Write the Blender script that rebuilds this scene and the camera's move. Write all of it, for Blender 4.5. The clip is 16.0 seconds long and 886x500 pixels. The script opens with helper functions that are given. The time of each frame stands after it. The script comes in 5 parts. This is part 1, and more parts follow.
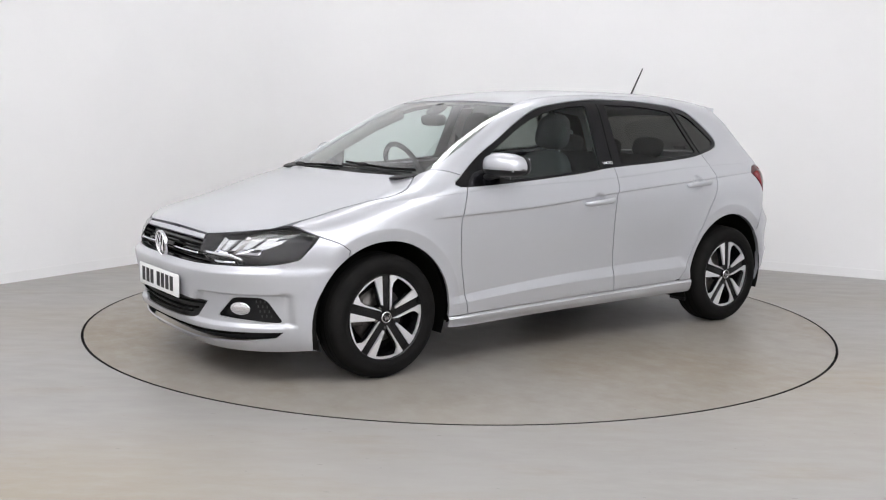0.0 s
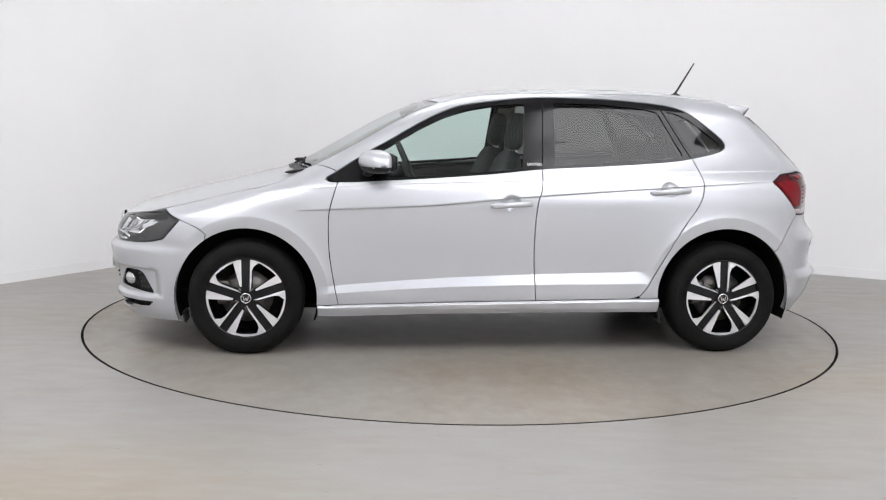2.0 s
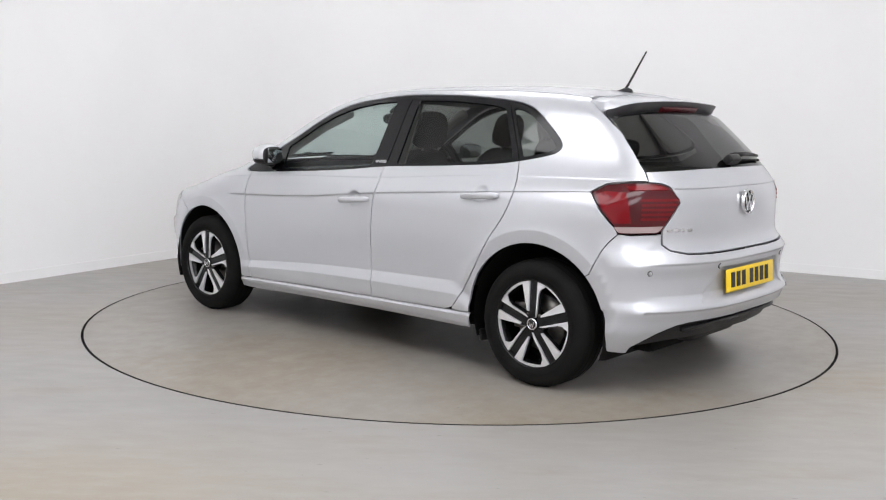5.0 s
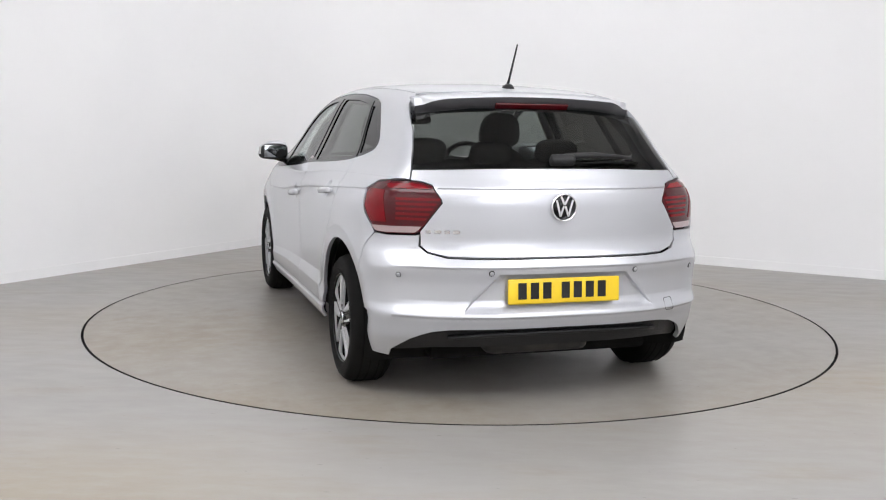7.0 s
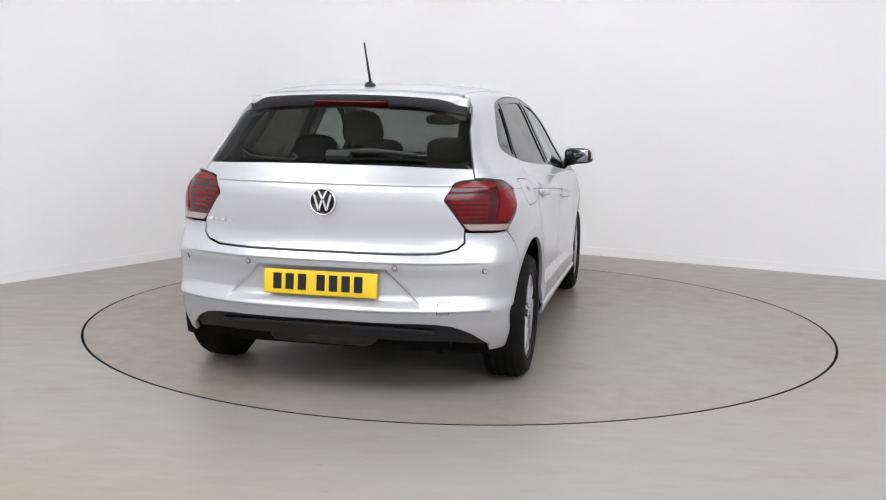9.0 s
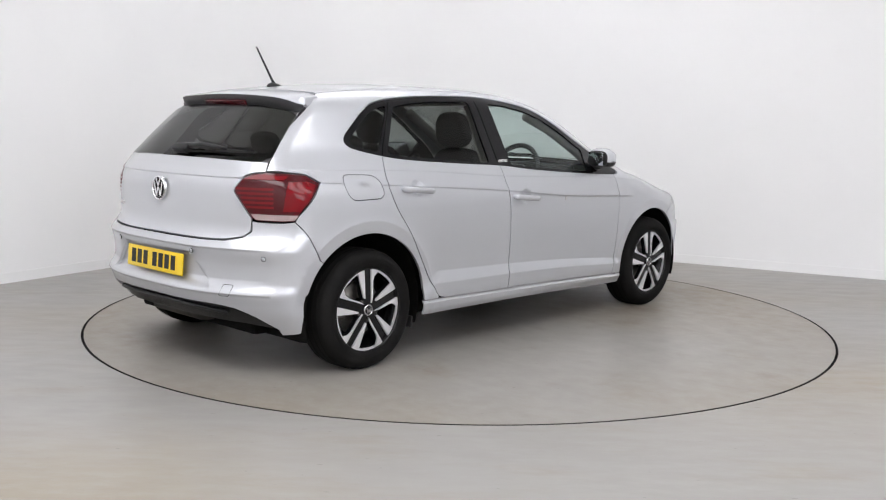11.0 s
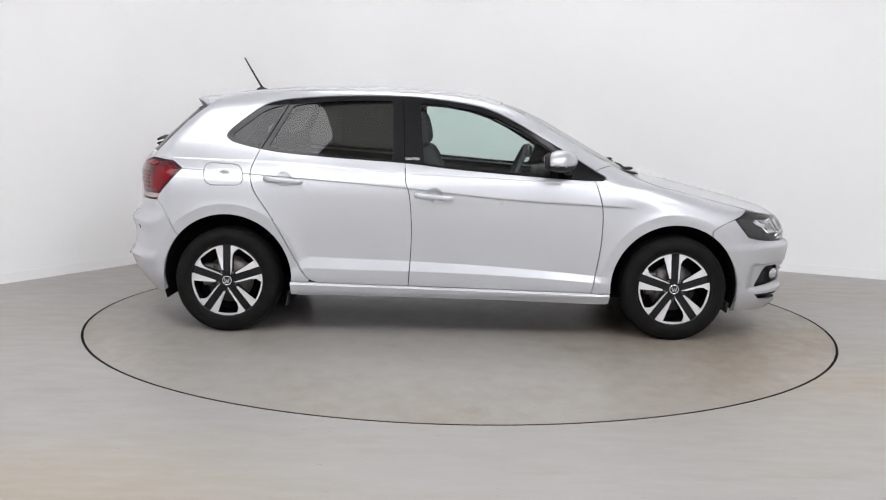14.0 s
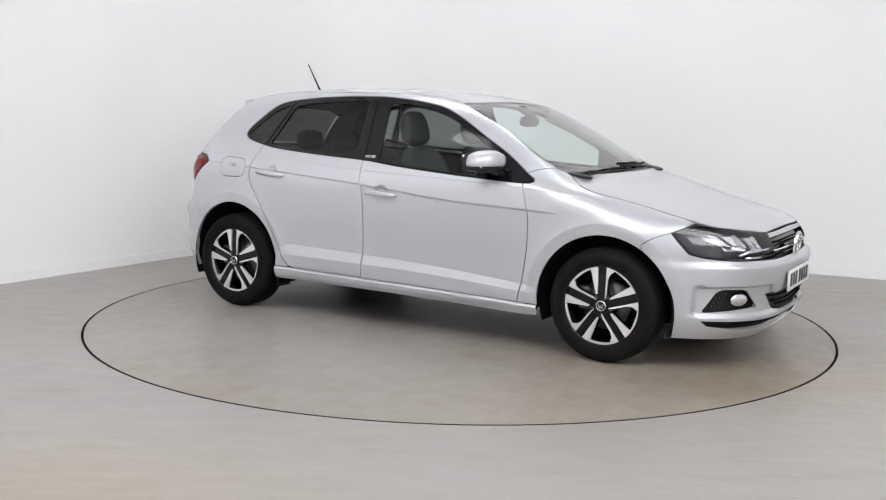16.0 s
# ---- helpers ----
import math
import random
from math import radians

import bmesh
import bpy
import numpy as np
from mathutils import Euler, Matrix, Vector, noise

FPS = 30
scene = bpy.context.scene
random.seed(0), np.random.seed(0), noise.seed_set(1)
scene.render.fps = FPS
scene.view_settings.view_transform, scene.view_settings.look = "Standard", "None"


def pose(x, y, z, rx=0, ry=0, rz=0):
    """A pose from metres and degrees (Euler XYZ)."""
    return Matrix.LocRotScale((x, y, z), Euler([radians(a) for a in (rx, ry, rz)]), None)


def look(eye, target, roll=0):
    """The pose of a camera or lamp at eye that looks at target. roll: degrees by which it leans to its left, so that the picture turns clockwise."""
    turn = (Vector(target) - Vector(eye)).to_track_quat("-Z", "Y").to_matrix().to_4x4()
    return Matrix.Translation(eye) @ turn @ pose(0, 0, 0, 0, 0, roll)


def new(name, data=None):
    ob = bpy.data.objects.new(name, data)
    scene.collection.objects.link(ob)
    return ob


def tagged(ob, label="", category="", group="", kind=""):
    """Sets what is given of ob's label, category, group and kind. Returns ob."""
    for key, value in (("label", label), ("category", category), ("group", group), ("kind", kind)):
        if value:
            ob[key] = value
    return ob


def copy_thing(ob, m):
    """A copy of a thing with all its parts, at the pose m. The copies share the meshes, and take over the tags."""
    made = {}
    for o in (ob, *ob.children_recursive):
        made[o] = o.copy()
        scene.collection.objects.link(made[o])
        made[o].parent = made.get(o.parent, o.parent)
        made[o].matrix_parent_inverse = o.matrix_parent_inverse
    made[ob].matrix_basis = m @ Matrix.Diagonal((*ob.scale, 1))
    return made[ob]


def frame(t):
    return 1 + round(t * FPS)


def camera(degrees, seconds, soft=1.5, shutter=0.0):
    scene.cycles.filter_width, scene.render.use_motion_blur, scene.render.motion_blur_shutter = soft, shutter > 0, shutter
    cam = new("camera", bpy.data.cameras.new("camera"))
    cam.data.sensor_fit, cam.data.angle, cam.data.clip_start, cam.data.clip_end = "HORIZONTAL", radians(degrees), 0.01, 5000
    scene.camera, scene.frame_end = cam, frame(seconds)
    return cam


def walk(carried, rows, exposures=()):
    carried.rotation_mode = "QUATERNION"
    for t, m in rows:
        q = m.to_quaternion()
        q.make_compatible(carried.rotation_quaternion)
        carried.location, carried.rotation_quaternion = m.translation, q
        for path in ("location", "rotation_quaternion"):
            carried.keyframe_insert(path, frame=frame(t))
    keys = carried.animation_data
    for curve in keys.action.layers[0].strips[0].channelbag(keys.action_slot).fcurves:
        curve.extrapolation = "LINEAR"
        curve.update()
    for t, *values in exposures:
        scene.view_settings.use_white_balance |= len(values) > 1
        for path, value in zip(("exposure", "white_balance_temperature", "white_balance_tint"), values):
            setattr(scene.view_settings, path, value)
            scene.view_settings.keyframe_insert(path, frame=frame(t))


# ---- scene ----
# ---- camera: stands still on a tripod before the turntable ----
EYE = (0.0, -6.1177, 1.2529)
YAW, PITCH, ROLL = radians(0.955), radians(-7.828), 1.07
AIM = (EYE[0] - math.sin(YAW) * math.cos(PITCH), EYE[1] + math.cos(YAW) * math.cos(PITCH), EYE[2] + math.sin(PITCH))
cam = camera(48.67, 16.0, soft=1.15)
walk(cam, [(0, look(EYE, AIM, ROLL)), (16, look(EYE, AIM, ROLL))])

TURN_START, TURN_RATE = 217.57, -15.508      # degrees, degrees a second
CAR_X, CAR_Y = -0.0562, 0.2035               # the car's middle on the turntable
TABLE_R = 2.2505

# ---- light: closed white studio with bright ceiling panels ----
world = bpy.data.worlds.new("studio_world")
scene.world = world
world.use_nodes = True
world.node_tree.nodes["Background"].inputs[0].default_value = (0.8, 0.85, 1, 1)
world.node_tree.nodes["Background"].inputs[1].default_value = 0.02
scene.view_settings.exposure = 0.0
PANEL_STRENGTH = 6.0
SOFT_STRENGTH = 5.8
# ---- the car body as one smooth closed form; every panel is cut from it ----
def spline(*pts):
    """A smooth curve through (a, b) pairs, as a function of arrays."""
    px, py = np.array([p[0] for p in pts], float), np.array([p[1] for p in pts], float)
    order = np.argsort(px)
    px, py = px[order], py[order]
    slope = np.diff(py) / np.diff(px)
    tan = np.concatenate([[slope[0]], (slope[1:] + slope[:-1]) / 2, [slope[-1]]])
    flat = np.concatenate([[False], slope[1:] * slope[:-1] <= 0, [False]])
    tan[flat] = 0

    def at(v):
        v = np.clip(np.asarray(v, float), px[0], px[-1])
        k = np.clip(np.searchsorted(px, v) - 1, 0, len(px) - 2)
        w = px[k + 1] - px[k]
        u = (v - px[k]) / w
        return ((2 * u**3 - 3 * u**2 + 1) * py[k] + (u**3 - 2 * u**2 + u) * w * tan[k]
                + (3 * u**2 - 2 * u**3) * py[k + 1] + (u**3 - u**2) * w * tan[k + 1])
    return at


def step_up(a, b, v):
    u = np.clip((v - a) / (b - a), 0, 1)
    return u * u * (3 - 2 * u)


def smax(a, b, k):
    h = np.maximum(k - np.abs(a - b), 0) / k
    return np.maximum(a, b) + h * h * k / 4


WIDTH = spline((0.10, 0.78), (0.20, 0.822), (0.29, 0.838), (0.36, 0.842), (0.50, 0.846), (0.65, 0.852), (0.78, 0.853),
               (0.86, 0.845), (0.93, 0.82), (1.0, 0.785), (1.1, 0.738), (1.2, 0.69), (1.3, 0.64), (1.4, 0.585), (1.55, 0.50))
TAPER_LOW = spline((-2.1, 0.86), (-1.7, 0.935), (-1.5, 0.962), (-1.27, 0.982), (-0.8, 0.998), (-0.3, 1.0), (0.4, 1.0),
                   (0.85, 0.997), (1.27, 0.982), (1.6, 0.945), (1.8, 0.90), (2.1, 0.80))
TAPER_HIGH = spline((-2.1, 0.70), (-1.7, 0.83), (-1.5, 0.875), (-1.29, 0.912), (-0.9, 0.958), (-0.4, 0.988), (0.0, 0.995),
                    (0.4, 0.975), (0.87, 0.915), (1.2, 0.88), (1.6, 0.85), (2.1, 0.80))
TOP = spline((2.2, 0.50), (2.05, 0.66), (1.97, 0.715), (1.83, 0.762), (1.64, 0.81), (1.46, 0.853), (1.27, 0.902),
             (1.14, 0.934), (1.05, 0.972), (0.94, 1.03), (0.72, 1.155), (0.536, 1.255), (0.42, 1.305), (0.317, 1.338), (0.172, 1.372), (0.0, 1.397),
             (-0.369, 1.418), (-0.73, 1.420), (-1.09, 1.403), (-1.27, 1.384), (-1.45, 1.357), (-1.65, 1.33), (-2.1, 1.25))
CROWN = spline((2.1, 0.06), (1.6, 0.07), (1.1, 0.03), (0.7, 0.03), (0.2, 0.07), (-0.5, 0.08), (-1.4, 0.09), (-2, 0.1))
NOSE = spline((0.08, 1.90), (0.155, 1.97), (0.20, 2.012), (0.26, 2.038), (0.31, 2.044), (0.38, 2.05), (0.46, 2.060), (0.525, 2.060), (0.555, 2.040), (0.60, 2.038), (0.66, 2.03), (0.70, 2.02), (0.76, 1.98), (0.9, 1.85))
TAIL = spline((0.10, -1.78), (0.20, -1.86), (0.29, -1.925), (0.36, -1.967), (0.41, -1.985), (0.465, -1.955), (0.55, -1.957), (0.615, -1.970), (0.645, -1.95), (0.69, -1.915), (0.76, -1.905),
              (0.87, -1.908), (0.94, -1.892), (0.985, -1.855), (1.05, -1.80), (1.28, -1.55), (1.4, -1.42), (1.6, -1.2))
CHAR = spline((1.1, 0.752), (0.83, 0.765), (0.32, 0.790), (-0.25, 0.844), (-0.88, 0.889), (-1.45, 0.925), (-1.8, 0.94))
SHOULDER = spline((1.7, 0.77), (1.6, 0.784), (1.28, 0.832), (0.81, 0.880), (0.32, 0.904), (-0.25, 0.925), (-0.89, 0.968), (-1.5, 0.985), (-1.8, 0.99))
LOW_TOP = spline((-0.85, 0.45), (-0.72, 0.445), (-0.24, 0.432), (0.27, 0.41), (0.8, 0.37), (1.1, 0.34))
SILL_LINE = spline((-0.95, 0.302), (-0.745, 0.300), (-0.235, 0.291), (0.336, 0.280), (0.802, 0.268), (0.95, 0.261))
HANDLES = ((-0.095, 0.803), (-0.945, 0.880))
WHEELS_X, WHEEL_Z = (1.276, -1.268), 0.298
ARCH_R, ARCH_Z = (0.362, 0.368), (0.300, 0.309)


def side_y(x, z):
    mix = step_up(0.86, 1.12, z)
    y = WIDTH(z) * (TAPER_LOW(x) * (1 - mix) + TAPER_HIGH(x) * mix)
    # tornado line and shoulder line: the metal swells towards the line, then is cut back below it
    d = z - CHAR(x)
    fade = step_up(1.04, 0.92, x) * step_up(-1.75, -1.5, x)
    y = y + fade * 0.0065 / (1 + np.exp(np.clip(-d / 0.0012, -40, 40))) * np.exp(-np.maximum(d, 0) / 0.06)
    d = z - SHOULDER(x)
    y = y + 0.0026 / (1 + np.exp(np.clip(-d / 0.0012, -40, 40))) * np.exp(-np.maximum(d, 0) / 0.05) * step_up(1.75, 1.5, x)
    # flared facet along the foot of the doors, wider towards the rear
    d = LOW_TOP(x) - z
    door = step_up(-0.84, -0.76, x + 0.9 * (0.445 - z)) * step_up(0.95, 0.78, x)
    tall = 0.052 - 0.016 * x
    y = y + 0.015 * door * np.clip(d / tall, 0, 1) * step_up(0.30, 0.10, d)
    y = y + 0.011 * step_up(-0.004, -0.015, z - SILL_LINE(x)) * step_up(0.215, 0.25, z) * step_up(-0.93, -0.90, x) * step_up(0.93, 0.90, x)
    # wheel arches: the wing swells to a crease, inside it a flat ring leans inwards
    for wx, r, wz in zip(WHEELS_X, ARCH_R, ARCH_Z):
        d = np.hypot(x - wx, z - wz) - (r + 0.062)
        up = step_up(-0.02, 0.20, z - wz)
        y = y + 0.011 * np.exp(-np.maximum(d, 0) / 0.05) * (0.45 + 0.55 * up) * step_up(-0.22, -0.06, d) - 0.07 * np.clip(-d, 0, 0.07)
    for hx, hz in HANDLES:
        y = y - 0.016 * step_up(1.0, 0.35, np.hypot((x - hx) / 0.056, (z - hz - 0.006) / 0.046))
    return y


def body(x, y, z):
    """Below zero inside the car body, above zero outside."""
    y = np.abs(y)
    side = y - side_y(x, z)
    top = z - (TOP(x + 0.17 * y * y * step_up(0.0, 0.5, x)) - CROWN(x) * y * y)
    nose = x - (NOSE(z) - 0.98 * y**4)
    tail = TAIL(z) + 0.48 * y**3 - x
    edge = 0.10 + 0.03 * step_up(0.9, 1.2, x)
    a = smax(side, top, edge)
    a = smax(a, nose, 0.075)
    return smax(a, tail, 0.07)


def along(origin, way, lo, hi):
    """Where rays leave the body: bisection between the distances lo and hi."""
    o, w = np.asarray(origin, float), np.asarray(way, float)
    lo = np.full(len(o), lo, float)
    hi = np.full(len(o), hi, float)
    for _ in range(34):
        mid = (lo + hi) / 2
        p = o + w * mid[:, None]
        out = body(p[:, 0], p[:, 1], p[:, 2]) > 0
        hi = np.where(out, mid, hi)
        lo = np.where(out, lo, mid)
    return o + w * hi[:, None]


def normals(p, e=0.002):
    g = np.stack([body(p[:, 0] + d[0], p[:, 1] + d[1], p[:, 2] + d[2]) - body(p[:, 0] - d[0], p[:, 1] - d[1], p[:, 2] - d[2])
                  for d in ((e, 0, 0), (0, e, 0), (0, 0, e))], 1)
    return g / np.linalg.norm(g, axis=1)[:, None]


def on_side(pts):
    p = np.array(pts, float)
    o = np.stack([p[:, 0], 0 * p[:, 0], p[:, 1]], 1)
    return along(o, np.tile((0, 1.0, 0), (len(p), 1)), 0.0, 1.1)


def on_top(pts):
    p = np.array(pts, float)
    o = np.stack([p[:, 0], p[:, 1], 0 * p[:, 0] + 0.5], 1)
    return along(o, np.tile((0, 0, 1.0), (len(p), 1)), 0.0, 1.2)


def on_front(pts):
    p = np.array(pts, float)
    o = np.stack([0 * p[:, 0] + 1.0, p[:, 0], p[:, 1]], 1)
    return along(o, np.tile((1.0, 0, 0), (len(p), 1)), 0.0, 1.3)


def on_rear(pts):
    p = np.array(pts, float)
    o = np.stack([0 * p[:, 0] - 1.0, p[:, 0], p[:, 1]], 1)
    return along(o, np.tile((-1.0, 0, 0), (len(p), 1)), 0.0, 1.3)


AXIS_Z, SPAN = 0.60, 0.8


def to_flat(p, work):
    if work == "round":
        return np.stack([p[:, 0], np.arctan2(p[:, 2] - AXIS_Z, p[:, 1]) * SPAN], 1)
    s = 1 if work == "front" else -1
    return np.stack([np.arctan2(p[:, 1], s * p[:, 0] - 1.0) * SPAN, p[:, 2]], 1)


def to_body(q, work):
    if work == "round":
        o = np.stack([q[:, 0], 0 * q[:, 0], 0 * q[:, 0] + AXIS_Z], 1)
        a = q[:, 1] / SPAN
        return along(o, np.stack([0 * a, np.cos(a), np.sin(a)], 1), 0.0, 1.3)
    s = 1 if work == "front" else -1
    a = q[:, 0] / SPAN
    o = np.stack([0 * a + s, 0 * a, q[:, 1]], 1)
    return along(o, np.stack([s * np.cos(a), np.sin(a), 0 * a], 1), 0.0, 1.5)
# ---- materials ----
def material(name, colour, rough=0.5, metal=0.0, **more):
    m = bpy.data.materials.new(name)
    m.use_nodes = True
    b = m.node_tree.nodes["Principled BSDF"]
    b.inputs["Base Color"].default_value = (*colour, 1)
    b.inputs["Roughness"].default_value = rough
    b.inputs["Metallic"].default_value = metal
    for key, value in more.items():
        b.inputs[key.replace("_", " ")].default_value = value
    return m


def vary(m, scale, low, high, fine=0.0, fine_scale=60.0, rough=None, bump=0.0, bump_scale=200.0, stretch=(1, 1, 1)):
    """Two scales of colour variation, roughness variation and fine relief, in object metres."""
    t = m.node_tree
    b = t.nodes["Principled BSDF"]
    co = t.nodes.new("ShaderNodeTexCoord")
    mp = t.nodes.new("ShaderNodeMapping")
    mp.inputs["Scale"].default_value = stretch
    t.links.new(co.outputs["Object"], mp.inputs[0])
    n1 = t.nodes.new("ShaderNodeTexNoise")
    n1.inputs["Scale"].default_value, n1.inputs["Detail"].default_value = scale, 6
    t.links.new(mp.outputs[0], n1.inputs["Vector"])
    ramp = t.nodes.new("ShaderNodeValToRGB")
    ramp.color_ramp.elements[0].color, ramp.color_ramp.elements[1].color = (*low, 1), (*high, 1)
    ramp.color_ramp.elements[0].position, ramp.color_ramp.elements[1].position = 0.2, 0.8
    ramp.color_ramp.interpolation = "EASE"
    t.links.new(n1.outputs["Fac"], ramp.inputs[0])
    out = ramp.outputs[0]
    n2 = t.nodes.new("ShaderNodeTexNoise")
    n2.inputs["Scale"].default_value, n2.inputs["Detail"].default_value = fine_scale, 4
    t.links.new(mp.outputs[0], n2.inputs["Vector"])
    if fine:
        mx = t.nodes.new("ShaderNodeMix")
        mx.data_type, mx.blend_type = "RGBA", "OVERLAY"
        mx.inputs["Factor"].default_value = fine
        t.links.new(out, mx.inputs["A"])
        t.links.new(n2.outputs["Fac"], mx.inputs["B"])
        out = mx.outputs["Result"]
    t.links.new(out, b.inputs["Base Color"])
    if rough:
        rr = t.nodes.new("ShaderNodeMapRange")
        rr.inputs["To Min"].default_value, rr.inputs["To Max"].default_value = rough
        rr.inputs["From Min"].default_value, rr.inputs["From Max"].default_value = 0.1, 0.9
        t.links.new(n1.outputs["Fac"], rr.inputs["Value"])
        t.links.new(rr.outputs[0], b.inputs["Roughness"])
    if bump:
        n3 = t.nodes.new("ShaderNodeTexNoise")
        n3.inputs["Scale"].default_value = bump_scale
        t.links.new(mp.outputs[0], n3.inputs["Vector"])
        bp = t.nodes.new("ShaderNodeBump")
        bp.inputs["Strength"].default_value, bp.inputs["Distance"].default_value = bump, 0.002
        t.links.new(n3.outputs["Fac"], bp.inputs["Height"])
        t.links.new(bp.outputs[0], b.inputs["Normal"])
    return m


def glass(name, tint, rough=0.0, base=0.07):
    m = bpy.data.materials.new(name)
    m.use_nodes = True
    t = m.node_tree
    t.nodes.clear()
    out = t.nodes.new("ShaderNodeOutputMaterial")
    mix = t.nodes.new("ShaderNodeMixShader")
    clear = t.nodes.new("ShaderNodeBsdfTransparent")
    clear.inputs[0].default_value = (*tint, 1)
    gloss = t.nodes.new("ShaderNodeBsdfGlossy")
    gloss.inputs["Roughness"].default_value = rough
    fr = t.nodes.new("ShaderNodeLayerWeight")
    fr.inputs["Blend"].default_value = 0.5
    power = t.nodes.new("ShaderNodeMath")
    power.operation = "POWER"
    power.inputs[1].default_value = 5.0
    t.links.new(fr.outputs["Facing"], power.inputs[0])
    scale = t.nodes.new("ShaderNodeMath")
    scale.operation = "MULTIPLY_ADD"
    scale.inputs[1].default_value, scale.inputs[2].default_value = 1.0 - base, base
    t.links.new(power.outputs[0], scale.inputs[0])
    t.links.new(scale.outputs[0], mix.inputs[0])
    t.links.new(clear.outputs[0], mix.inputs[1])
    t.links.new(gloss.outputs[0], mix.inputs[2])
    t.links.new(mix.outputs[0], out.inputs[0])
    return m


PAINT = material("silver_paint", (0.50, 0.51, 0.54), 0.36, 0.52, Coat_Weight=0.7, Coat_Roughness=0.05)
vary(PAINT, 900.0, (0.485, 0.496, 0.525), (0.525, 0.537, 0.567))
BLACK = vary(material("black_plastic", (0.012, 0.012, 0.013), 0.45, Specular_IOR_Level=0.3), 3.0, (0.010, 0.010, 0.011), (0.018, 0.018, 0.019), bump=0.2, bump_scale=900)
GLOSS_BLACK = material("gloss_black", (0.005, 0.005, 0.006), 0.12, Specular_IOR_Level=0.3)
LINER = vary(material("dark_lining", (0.01, 0.01, 0.01), 0.9, Specular_IOR_Level=0.1), 8.0, (0.005, 0.005, 0.005), (0.009, 0.0085, 0.008))
RUBBER = vary(material("tyre_rubber", (0.012, 0.012, 0.012), 0.75, Specular_IOR_Level=0.10), 12.0, (0.005, 0.005, 0.005), (0.011, 0.0105, 0.010), rough=(0.6, 0.85), bump=0.3, bump_scale=400)
ALLOY = material("bright_alloy", (0.72, 0.72, 0.74), 0.32, 0.55)
ALLOY_BLACK = material("black_alloy", (0.006, 0.006, 0.007), 0.25, 0.0, Specular_IOR_Level=0.3)
CHROME = material("chrome", (0.80, 0.80, 0.82), 0.10, 1.0)
GLASS_CLEAR = glass("clear_glass", (0.80, 0.90, 0.87), base=0.045)
GLASS_SCREEN = glass("windscreen_glass", (0.84, 0.92, 0.90), base=0.26)
GLASS_DARK = glass("privacy_glass", (0.205, 0.21, 0.20), base=0.035)
LAMP_GLASS = glass("lamp_glass", (0.93, 0.94, 0.95))
RED_GLASS = material("red_lens", (0.16, 0.004, 0.008), 0.12, 0.0, Specular_IOR_Level=0.25)
CABIN = vary(material("cabin_plastic", (0.03, 0.03, 0.03), 0.7), 6.0, (0.025, 0.025, 0.026), (0.04, 0.04, 0.04))
FABRIC = vary(material("seat_fabric", (0.05, 0.05, 0.052), 0.95), 5.0, (0.035, 0.035, 0.037), (0.06, 0.06, 0.062), fine=0.3, fine_scale=700, bump=0.4, bump_scale=900)
HEADLINING = vary(material("headlining", (0.5, 0.49, 0.46), 0.95), 4.0, (0.66, 0.645, 0.60), (0.74, 0.72, 0.68))
WALL = vary(material("white_wall", (0.82, 0.82, 0.82), 0.75), 0.9, (0.85, 0.85, 0.855), (0.885, 0.885, 0.885), fine=0.04, fine_scale=14, bump=0.12, bump_scale=25)


